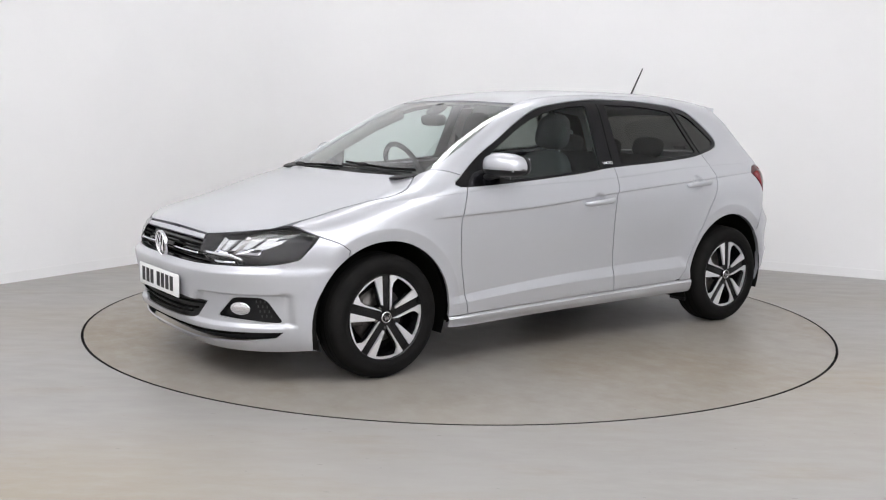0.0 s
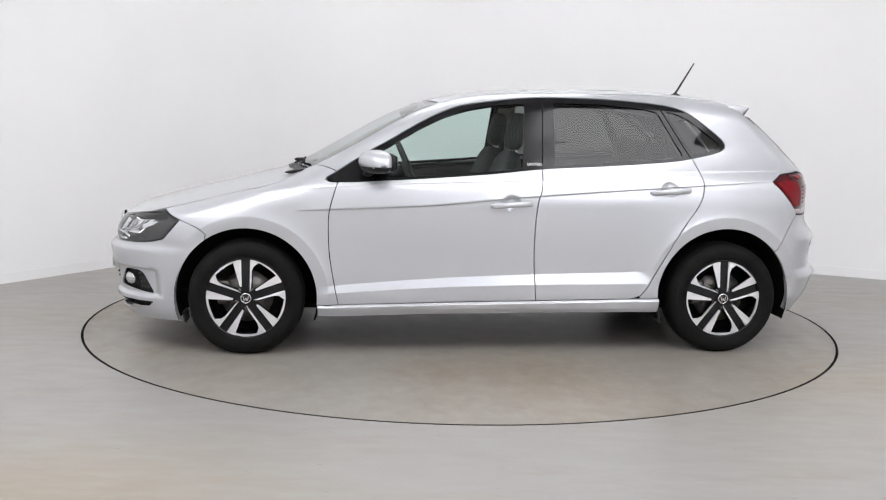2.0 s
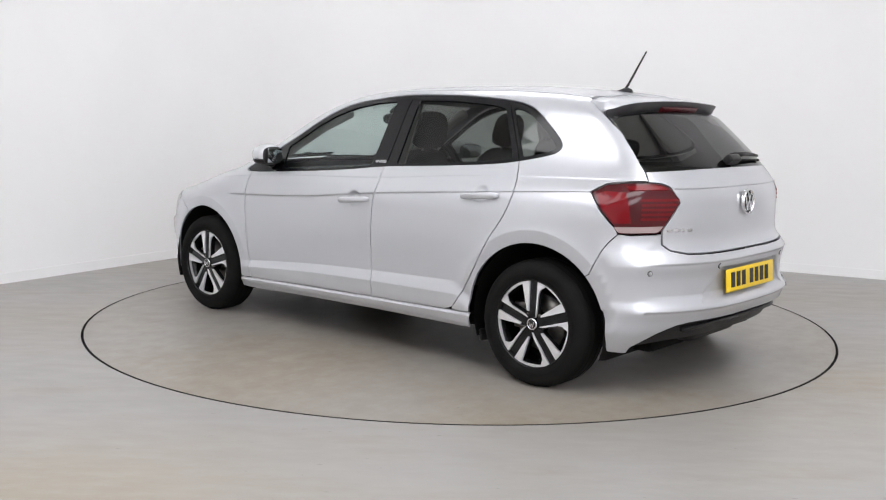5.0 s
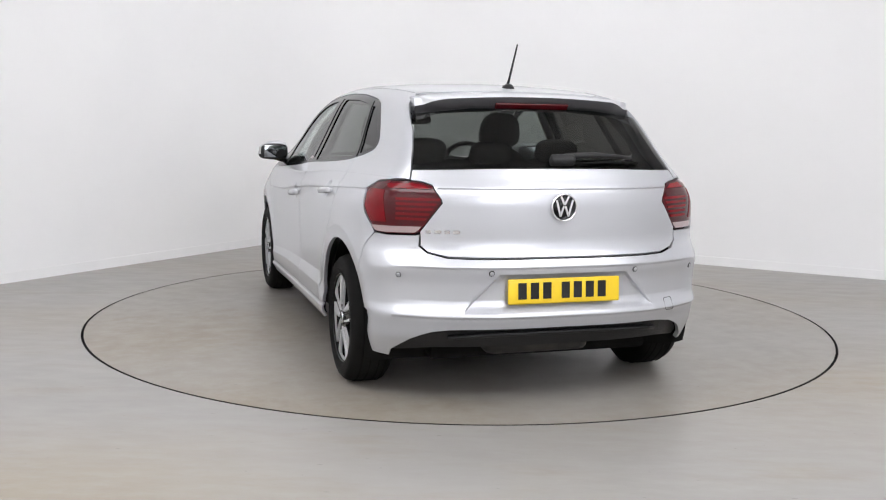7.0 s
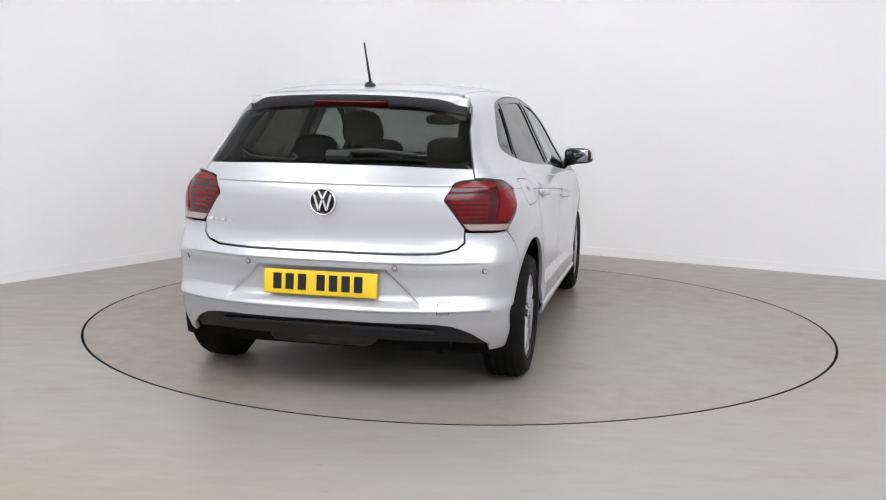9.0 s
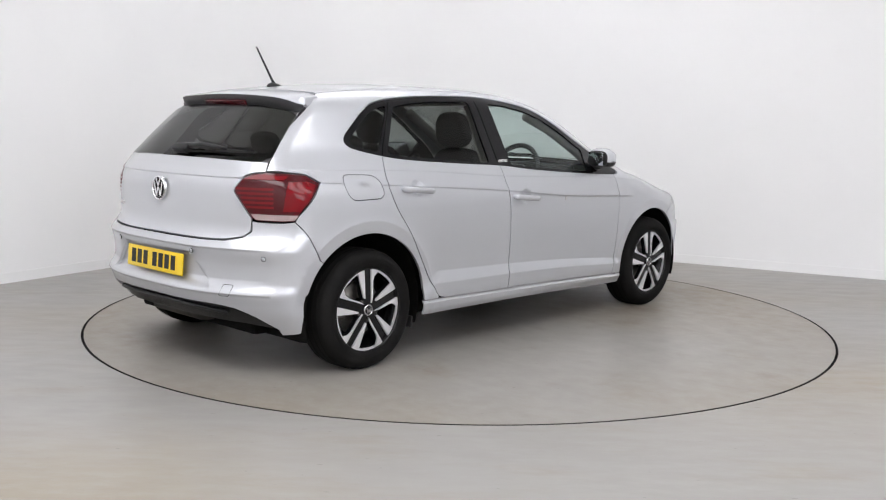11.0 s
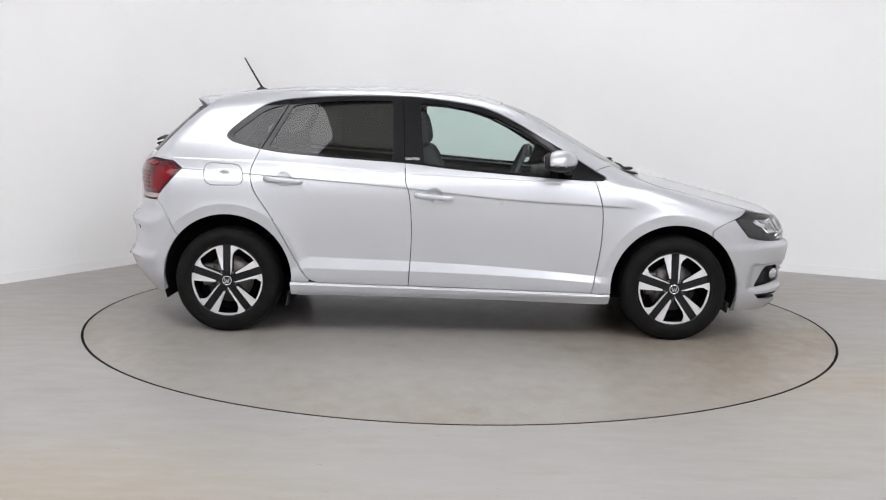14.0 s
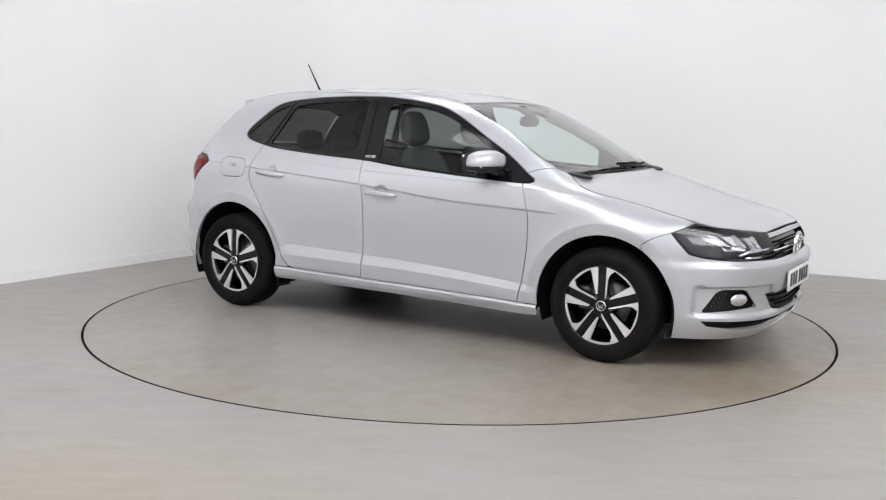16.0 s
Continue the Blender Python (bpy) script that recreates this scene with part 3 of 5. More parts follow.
# shared lines, as (x, z) on the side, (x, y) on the top, (y, z) at both ends
DLO_LOW = bow((0.860, 0.914), (0.80, 0.905), (0.64, 0.911), (0.32, 0.931), (0.0, 0.956), (-0.262, 0.983), (-0.636, 1.004), (-0.955, 1.027), (-1.096, 1.047), (-1.209, 1.070), (-1.265, 1.086))
DLO_TOP = bow((-1.285, 1.100), (-1.292, 1.118), (-1.276, 1.148), (-1.204, 1.210), (-1.106, 1.282), (-1.03, 1.314), (-0.91, 1.334), (-0.653, 1.354), (-0.33, 1.359), (-0.135, 1.348),
              (0.124, 1.313), (0.254, 1.273), (0.385, 1.209), (0.517, 1.132), (0.649, 1.059), (0.782, 0.976), (0.862, 0.927))
DOOR_FRONT = bow((0.806, 0.905), (0.831, 0.827), (0.851, 0.742), (0.854, 0.653), (0.847, 0.525), (0.821, 0.363), (0.802, 0.268))
DOOR_MID = bow((-0.262, 0.983), (-0.257, 0.885), (-0.235, 0.807), (-0.222, 0.664), (-0.222, 0.504), (-0.235, 0.291))
DOOR_REAR = bow((-1.09, 1.046), (-1.118, 0.979), (-1.133, 0.906), (-1.104, 0.806), (-1.009, 0.664), (-0.883, 0.442), (-0.835, 0.362), (-0.795, 0.316), (-0.745, 0.300))
SILL_TOP = bow((-0.745, 0.300), (-0.235, 0.291), (0.336, 0.280), (0.802, 0.268))
SCREEN_SIDE = bow((0.972, 0.640), (0.93, 0.665), (0.76, 0.652), (0.561, 0.620), (0.35, 0.568), (0.268, 0.537))
SCREEN_TOP = bow((0.268, 0.537), (0.29, 0.40), (0.31, 0.14), (0.312, 0.0))
HOOD_SIDE = bow((1.004, 0.646), (1.072, 0.709), (1.13, 0.748), (1.217, 0.755), (1.319, 0.718), (1.445, 0.680), (1.60, 0.668), (1.69, 0.660))
RAIL = bow((0.268, 0.537), (0.0, 0.545), (-0.5, 0.545), (-1.0, 0.520), (-1.33, 0.490))
LAMP_TOP = bow((0.352, 0.690), (0.436, 0.698), (0.557, 0.714), (0.640, 0.728))


def z_of(p, dz=0.0):
    return np.array(p) + (0, 0, dz)


def near(v, lst):
    return min(range(len(lst)), key=lambda i: (lst[i][0] - v[0])**2 + (lst[i][1] - v[1])**2)


def between(line, a, b):
    i, j = near(a, line), near(b, line)
    return line[i:j + 1] if i <= j else line[j:i + 1][::-1]


# points in space that several panels share
HEAD = np.vstack([on_front([(0.352, 0.690), (0.368, 0.648), (0.366, 0.626), (0.415, 0.597), (0.48, 0.560), (0.583, 0.562), (0.666, 0.566), (0.725, 0.577)]),
                  on_side([(1.701, 0.594), (1.64, 0.662), (1.612, 0.697), (1.661, 0.719)]), on_top([(1.70, 0.676)]), on_top([(1.735, 0.648)]),
                  on_front([(0.557, 0.714), (0.436, 0.700)])])
TAILLAMP = np.vstack([on_rear([(0.554, 0.961), (0.585, 0.973), (0.635, 0.979)]), on_side([(-1.66, 0.977), (-1.585, 0.968), (-1.53, 0.930), (-1.60, 0.850), (-1.66, 0.782), (-1.675, 0.754)]),
                      on_rear([(0.735, 0.750), (0.628, 0.752), (0.607, 0.764), (0.523, 0.887), (0.527, 0.905)])])
SEAM_F = on_side(bow((1.612, 0.697), (1.529, 0.665), (1.4775, 0.630)))
SEAM_R = on_side(bow((-1.675, 0.752), (-1.625, 0.69), (-1.5625, 0.5675)))


def plate_dip(p):
    """The recess in the rear bumper round the number plate."""
    half = 0.30 + (0.580 - p[:, 2]) * 1.0
    ledge = -0.008 * step_up(0.624, 0.615, p[:, 2]) * step_up(0.455, 0.480, p[:, 2]) * step_up(0.76, 0.58, np.abs(p[:, 1]))
    ledge = ledge - 0.009 * step_up(0.415, 0.406, p[:, 2]) * step_up(0.30, 0.38, p[:, 2])
    return ledge - 0.018 * step_up(0.008, -0.008, np.abs(p[:, 1]) - half) * step_up(0.592, 0.584, p[:, 2]) * step_up(0.425, 0.465, p[:, 2])


DIP_LINES = [on_rear([(y, z) for y in np.arange(-0.72, 0.73, 0.018)]) for z in (0.628, 0.622, 0.618, 0.613, 0.594, 0.590, 0.586, 0.581, 0.482, 0.474, 0.466, 0.458, 0.450, 0.419, 0.414, 0.410, 0.406, 0.400)]
DIP_LINES += [on_rear([(sy * (0.30 + (0.58 - z) + d), z) for z in np.arange(0.43, 0.588, 0.008)]) for sy in (1, -1) for d in (-0.010, -0.004, 0.002, 0.009)]


NOSE_LINES = [on_front([(y, z) for y in np.arange(-0.72, 0.73, 0.018)]) for z in (0.552, 0.545, 0.537, 0.531, 0.527, 0.522, 0.514, 0.440, 0.435, 0.431, 0.427, 0.422, 0.298, 0.290, 0.282, 0.274)]


def gate_crease(p):
    """The sharp shelf across the tailgate below the rear window."""
    return -0.006 * step_up(0.952, 0.945, p[:, 2]) * step_up(0.76, 0.90, p[:, 2])


def fog_dip(p):
    """The scoop in the front bumper above and beside each fog lamp."""
    y = np.abs(p[:, 1])
    z = p[:, 2]
    lip = 0.011 * step_up(0.558, 0.528, z) * step_up(0.43, 0.527, z) * step_up(0.78, 0.60, y)
    edge = 0.40 + (0.43 - z) * -0.9
    return lip - 0.020 * step_up(edge - 0.012, edge + 0.012, y) * step_up(0.76, 0.72, y) * step_up(0.436, 0.426, z) * step_up(0.275, 0.296, z)


CREASES = [on_side([(x, float(f(x)) + d) for x in np.arange(-1.72, 1.62, 0.02)]) for f in (CHAR, SHOULDER) for d in (-0.012, -0.0045, -0.0022, 0.0, 0.0022, 0.0045, 0.013)]
CREASES += [on_side([(x, float(LOW_TOP(x)) - d * (0.052 - 0.016 * x)) for x in np.arange(-0.86, 0.95, 0.02)]) for d in (-0.16, -0.05, 0.05, 0.2, 0.8, 0.95, 1.05, 1.2)]
CREASES += [on_side(arc(w, 200, -20, 60, extra=e)) for w in (0, 1) for e in (0.012, 0.030, 0.046, 0.058, 0.066, 0.078)]
CREASES += [on_side([(hx + 0.056 * k * math.cos(a), hz + 0.006 + 0.046 * k * math.sin(a)) for a in np.arange(0, 6.28, 0.3)]) for hx, hz in HANDLES for k in (0.25, 0.5, 0.75, 1.0, 1.15)]


def build_shell():
    hood = panel("hood", np.vstack([on_front([(0, 0.700), (0.1, 0.699), (0.17, 0.697), (0.26, 0.694)] + LAMP_TOP), on_top(HOOD_SIDE[::-1]),
                             on_top(bow((1.040, 0.512), (1.085, 0.26), (1.10, 0.0), n=6))]), "round", PAINT, car, both=True, step=0.022, gap=0.0024, depth=0.018)
    panel("cowl", np.vstack([on_top(bow((1.085, 0.0), (1.072, 0.26), (1.03, 0.512), (0.992, 0.640), n=6)),
                             on_top(bow((0.966, 0.638), (1.0, 0.51), (1.04, 0.26), (1.053, 0.0), n=6))]), "round", BLACK, car, both=True, sink=0.012, gap=0)
    panel("windscreen", np.vstack([on_top(bow((1.055, 0.0), (1.042, 0.26), (1.002, 0.51), (0.972, 0.640), n=6)), on_top(SCREEN_SIDE), on_top(SCREEN_TOP)]),
          "round", GLASS_SCREEN, car, "large clear raked windscreen", both=True, sink=0.004, depth=0.0, gap=0.003, step=0.025)
    panel("roof", np.vstack([on_top(SCREEN_TOP[::-1]), on_top(RAIL), on_top([(-1.355, 0.30), (-1.365, 0.0)])]), "round", PAINT, car, both=True, gap=0.0008)
    for s in (1, -1):
        panel("front_fender", np.vstack([on_side(DOOR_FRONT[::-1]), on_side([(0.845, 0.905), (0.868, 0.916), (0.862, 0.929), (0.81, 0.957)]), on_top([(0.93, 0.668), (0.972, 0.643)]),
                                         on_top(HOOD_SIDE[:-6]), HEAD[12:9:-1], SEAM_F, on_side(arc(0, 55, 186))]), "round", PAINT, car, step=0.016, side=s, lines=CREASES, gap=0.0024, depth=0.018)
        door = panel("front_door", np.vstack([on_side(between(DLO_LOW, (0.806, 0.905), (-0.262, 0.983))), on_side(DOOR_MID[1:]), on_side(between(SILL_TOP, (-0.235, 0.291), (0.802, 0.268))[1:]),
                                              on_side(DOOR_FRONT[::-1][1:-1])]), "round", PAINT, car, step=0.016, side=s, lines=CREASES, gap=0.0024, depth=0.018)
        handle(door, *HANDLES[0], s)
        door = panel("rear_door", np.vstack([on_side(between(DLO_LOW, (-0.262, 0.983), (-1.09, 1.046))), on_side(DOOR_REAR[1:]), on_side(between(SILL_TOP, (-0.745, 0.300), (-0.235, 0.291))[1:]),
                                             on_side(DOOR_MID[::-1][1:-1])]), "round", PAINT, car, step=0.016, side=s, lines=CREASES, gap=0.0024, depth=0.018)
        handle(door, *HANDLES[1], s)
        flap = on_side(rounded([(-1.405, 0.965), (-1.185, 0.955), (-1.165, 0.845), (-1.39, 0.84)], 0.055))
        outline = np.vstack([on_side([(0.81, 0.957)]), on_top(SCREEN_SIDE[8:]), on_top(RAIL[1:]), on_side([(-1.405, 1.300), (-1.46, 1.262)]),
                             on_rear([(0.572, 1.19), (0.595, 1.11), (0.622, 1.022), (0.635, 0.981)]), TAILLAMP[3:9], SEAM_R, on_side(arc(1, 138, -1)), on_side([(-0.80, 0.302)]),
                             on_side(DOOR_REAR[::-1][8:-1]), on_side(between(DLO_LOW, (-1.09, 1.046), (-1.265, 1.086))), on_side(between(DLO_TOP, (-1.285, 1.1), (0.795, 0.966)))])
        panel("side_frame", outline, "round", PAINT, car, step=0.02, side=s, lines=CREASES, gap=0.0024, depth=0.018, holes=[flap] if s < 0 else ())
        if s < 0:
            panel("fuel_flap", flap, "round", PAINT, car, "rounded fuel filler flap", step=0.02, side=s)
        panel("sill", np.vstack([on_side([(-0.908, 0.302), (-0.80, 0.302)]), on_side(SILL_TOP), on_side([(0.912, 0.262), (0.907, 0.205), (0.338, 0.216), (-0.241, 0.224), (-0.902, 0.227)])]),
              "round", PAINT, car, step=0.011, side=s,
              lines=[on_side([(x, float(SILL_LINE(x)) + d) for x in np.arange(-0.90, 0.91, 0.02)]) for d in (-0.004, -0.008, -0.012, -0.016, -0.022)])
        # glass and its black surround
        front = rounded([(-0.185, 1.322), (-0.05, 1.314), (0.12, 1.284), (0.25, 1.243), (0.385, 1.177), (0.50, 1.108), (0.590, 1.055), (0.548, 0.932), (0.32, 0.945), (0.0, 0.970), (-0.155, 0.984)], 0.02)
        rear = rounded([(-0.345, 1.330), (-0.60, 1.327), (-0.83, 1.308), (-0.92, 1.29), (-1.045, 1.060), (-0.955, 1.043), (-0.64, 1.020), (-0.335, 0.999)], 0.02)
        quarter = rounded([(-0.965, 1.296), (-1.02, 1.286), (-1.09, 1.256), (-1.185, 1.184), (-1.258, 1.126), (-1.255, 1.106), (-1.2, 1.085), (-1.10, 1.066)], 0.02)
        surround = on_side(DLO_LOW + DLO_TOP)
        sur = panel("window_surround", surround, "round", GLOSS_BLACK, car, "gloss black window surround and pillar trim", holes=[on_side(front), on_side(rear), on_side(quarter)], step=0.025, sink=0.003, side=s)
        for nm, o, g, lb in (("front_window", front, GLASS_CLEAR, "clear side window glass"), ("rear_window", rear, GLASS_DARK, "dark tinted privacy glass"), ("quarter_window", quarter, GLASS_DARK, "dark tinted quarter glass")):
            panel(nm, on_side(o), "round", g, car, lb, step=0.02, sink=0.008, depth=0, gap=-0.004, side=s)
        for x0, x1, z0, z1 in ((-0.285, -0.265, 1.335, 1.01), (-0.935, -1.085, 1.318, 1.052)):
            a = on_side([(x0 + (x1 - x0) * k / 8, z0 + (z1 - z0) * k / 8) for k in range(9)])
            a = a + normals(a) * -0.0025
            a[:, 1] *= s
            part("seam", tube([tuple(q) for q in a], 0.0028, 5), LINER, sur)
        # dark lining behind the panel joints
        lin = on_side([(-1.62, 0.9), (-1.62, 0.70)] + arc(1, 140, -12, extra=0.008) + arc(0, 192, 48, extra=0.008) + [(1.56, 0.68), (1.50, 0.76), (0.95, 0.86), (0.80, 0.89), (-0.25, 0.965), (-1.05, 1.02), (-1.3, 1.03)])
        panel("lining", lin, "round", LINER, car, step=0.05, sink=0.022, depth=0, gap=0, side=s)
    return hood


def handle(door, x, z, s):
    """A pull handle across the cup pressed into its door."""
    p = on_side([(x, z)])[0]
    m = Matrix.Translation((p[0], (p[1] + 0.014) * s, p[2] - 0.004)) @ pose(0, 0, 0, 0, 4.5, 0)
    bm = bmesh.new()
    prof = [(-0.112, 0.004, 0.010), (-0.106, 0.016, 0.016), (-0.085, 0.026, 0.0185), (-0.03, 0.033, 0.018), (0.03, 0.034, 0.0175), (0.085, 0.028, 0.017), (0.106, 0.017, 0.013), (0.112, 0.004, 0.008)]
    rings = []
    for px, py, hz in prof:
        rings.append([bm.verts.new((px, s * (py + 0.008 * math.cos(2 * math.pi * k / 12)), 0.84 * hz * math.sin(2 * math.pi * k / 12))) for k in range(12)])
    for a, b in zip(rings, rings[1:]):
        for k in range(12):
            bm.faces.new((a[k], a[(k + 1) % 12], b[(k + 1) % 12], b[k]))
    bm.faces.new(rings[0])
    bm.faces.new(rings[-1])
    part("handle", bm, PAINT, door, "body-coloured pull handle", m=m)


def seg_bar(a, b, w, t):
    """A flat bar in the x-z plane from a to b, width w, thickness t along y."""
    a, b = Vector((a[0], 0, a[1])), Vector((b[0], 0, b[1]))
    d = (b - a).normalized()
    n = Vector((-d.z, 0, d.x)) * w / 2
    bm = bmesh.new()
    lo = [bm.verts.new(v) for v in (a + n, b + n, b - n, a - n)]
    g = bmesh.ops.extrude_face_region(bm, geom=[bm.faces.new(lo)])
    bmesh.ops.translate(bm, vec=(0, t, 0), verts=[v for v in g["geom"] if isinstance(v, bmesh.types.BMVert)])
    return bm


def badge(parent, m, r):
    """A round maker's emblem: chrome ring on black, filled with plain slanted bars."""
    base = part("badge", spin([(0.0, 0.004), (r * 0.97, 0.004), (r * 0.97, -0.006)], 40), GLOSS_BLACK, parent, "round chrome and black emblem", m=m)
    part("ring", spin([(r * 0.86, 0.004), (r * 0.88, 0.010), (r * 0.96, 0.011), (r, 0.006), (r, -0.006)], 40), CHROME, base)
    for x0, z0, x1, z1 in ((-0.62, 0.52, -0.30, -0.62), (-0.06, 0.10, -0.30, -0.62), (0.06, 0.10, 0.30, -0.62), (0.62, 0.52, 0.30, -0.62), (-0.30, 0.78, 0.0, 0.18), (0.30, 0.78, 0.0, 0.18)):
        part("bar", seg_bar((x0 * r, z0 * r), (x1 * r, z1 * r), r * 0.15, 0.010), CHROME, base, smooth=False)
    return base


def number_plate(m, colour, label):
    """A plate 520 by 111 mm; its writing is kept as plain dark bars."""
    bm = box(bmesh.new(), 0.52, 0.008, 0.108, None, 0.006, 2)
    pl = part("number_plate", bm, colour, car, label, m=m)
    for x in (-0.175, -0.118, -0.061, -0.004, 0.082, 0.139, 0.196):
        part("bar", box(bmesh.new(), 0.038, 0.003, 0.070, pose(x, 0.0045, 0.002)), BLACK, pl, smooth=False)
    return pl


def sensor(p, n, parent):
    q = Vector(n).to_track_quat("Y", "Z").to_matrix().to_4x4()
    ob = part("parking_sensor", spin([(0.0, 0.0015), (0.009, 0.0015), (0.0105, -0.002)], 20), PAINT, parent, m=Matrix.Translation(p) @ q)
    part("ring", spin([(0.0096, 0.001), (0.0112, 0.0012), (0.0125, -0.002)], 20), GAP, ob)


def build_front():
    grille = full([(0, 0.668), (0.2, 0.666), (0.345, 0.660), (0.375, 0.642), (0.372, 0.624), (0.42, 0.592), (0.475, 0.560), (0.342, 0.557), (0.15, 0.556), (0.0, 0.556)][0:10])
    low1 = full([(0, 0.388), (0.2, 0.388), (0.425, 0.380), (0.345, 0.305), (0.30, 0.288), (0.15, 0.279), (0, 0.276)])
    low2 = full([(0, 0.246), (0.15, 0.248), (0.30, 0.251), (0.481, 0.254), (0.63, 0.257), (0.722, 0.260), (0.700, 0.234), (0.604, 0.215), (0.476, 0.205), (0.30, 0.192), (0.15, 0.184), (0, 0.181)])
    fog = rounded([(0.486, 0.322), (0.565, 0.405), (0.588, 0.413), (0.667, 0.416), (0.688, 0.402), (0.722, 0.308), (0.715, 0.300), (0.60, 0.312)], 0.012)
    fogs = [on_front(fog), on_front([(-y, z) for y, z in fog])]
    band = np.vstack([on_front([(0, 0.694), (0.1, 0.693), (0.26, 0.689), (0.352, 0.686), (0.366, 0.664), (0.335, 0.666), (0.2, 0.670), (0, 0.671)])])
    panel("grille_band", band, "front", PAINT, car, "silver strip above the grille", both=True, step=0.015, depth=0.02)
    out = np.vstack([on_front([(0, 0.556), (0.15, 0.556), (0.342, 0.557), (0.455, 0.559)]), HEAD[4:11], SEAM_F[1:], on_side(arc(0, 55, -22)),
                     on_side([(1.66, 0.165)]), on_front([(0.62, 0.160), (0.5, 0.158), (0.3, 0.155), (0.143, 0.153), (0, 0.153)])])
    bump = panel("front_bumper", out, "front", PAINT, car, "silver front bumper with black lower grilles", holes=[on_front(low1), on_front(low2)] + fogs, both=True, step=0.016, depth=0.008, shape=fog_dip, lines=NOSE_LINES)
    gr = panel("grille", on_front(grille), "front", GLOSS_BLACK, car, "black radiator grille with chrome strips", step=0.03, sink=0.030, depth=0, gap=-0.012)
    for z, mat, nm, r in ((0.648, LINER, "slat", 0.006), (0.630, LINER, "slat", 0.006), (0.606, CHROME, "chrome_strip", 0.0055), (0.586, LINER, "slat", 0.006), (0.568, LINER, "slat", 0.005)):
        ends = ((-1, 1),) if nm == "slat" else ((-1, -0.30), (0.30, 1))
        for e0, e1 in ends:
            half = 0.36 if z > 0.6 else 0.40
            p = on_front([(half * (e0 + (e1 - e0) * k / 12), z - 0.004 * abs(e0 + (e1 - e0) * k / 12)) for k in range(13)])
            p = p - normals(p) * (0.012 if nm == "slat" else 0.006)
            part(nm, tube([tuple(q) for q in p], r, 8, 0.8), mat, gr)
    for nm, o, rows in (("lower_grille", low1, ((0.352, 0.40), (0.322, 0.35), (0.298, 0.29))), ("air_slot", low2, ((0.224, 0.60),))):
        g = panel(nm, on_front(o), "front", BLACK, car, step=0.04, sink=0.034, depth=0, gap=-0.015)
        for z, half in rows:
            p = on_front([(half * (k / 8 - 1), z + 0.018 * abs(k / 8 - 1) ** 2) for k in range(17)])
            p = p - normals(p) * 0.018
            part("slat", tube([tuple(q) for q in p], 0.008, 6, 0.6), LINER, g)
    badge(gr, pose(2.052, 0, 0.607) @ pose(0, 0, 0, 0, 0, -90) @ pose(0, 0, 0, -6), 0.064)
    number_plate(pose(2.072, 0, 0.431) @ pose(0, 0, 0, 0, 0, -90), PLATE_WHITE, "white front number plate with plain dark bars")
    for s in (1, -1):
        headlamp(s)
        fl = panel("fog_lamp", on_front(fog), "front", BLACK, car, "fog lamp in a black bezel", step=0.03, sink=0.030, depth=0, gap=-0.012, side=s, shape=fog_dip)
        q = on_front([(0.592, 0.362)])
        n = normals(q)[0]
        c = Vector(q[0]) - Vector(n) * 0.026
        lens = bmesh.new()
        bmesh.ops.create_uvsphere(lens, u_segments=24, v_segments=12, radius=1.0, matrix=Matrix.Diagonal((0.050, 0.012, 0.031, 1)))
        turn = Vector((n[0], n[1] * s, n[2])).to_track_quat("Y", "Z").to_matrix().to_4x4()
        part("lens", lens, FOG_LENS, fl, "clear fog lamp lens", m=Matrix.Translation((c.x, c.y * s, c.z)) @ turn)
        for i in range(4):
            for j in range(3):
                a = on_front([(0.652 + 0.014 * j + 0.005 * i, 0.395 - 0.022 * i)])
                a = a[0] - normals(a)[0] * 0.030
                part("stud", box(bmesh.new(), 0.004, 0.008, 0.012, pose(a[0], a[1] * s, a[2]), 0.001, 1), CABIN, fl, smooth=False)
        for y, z in ((0.628, 0.494), (0.27, 0.47)):
            a = on_front([(y, z)])
            n = normals(a)[0]
            sensor((a[0][0], a[0][1] * s, a[0][2]), (n[0], n[1] * s, n[2]), bump)
    return bump


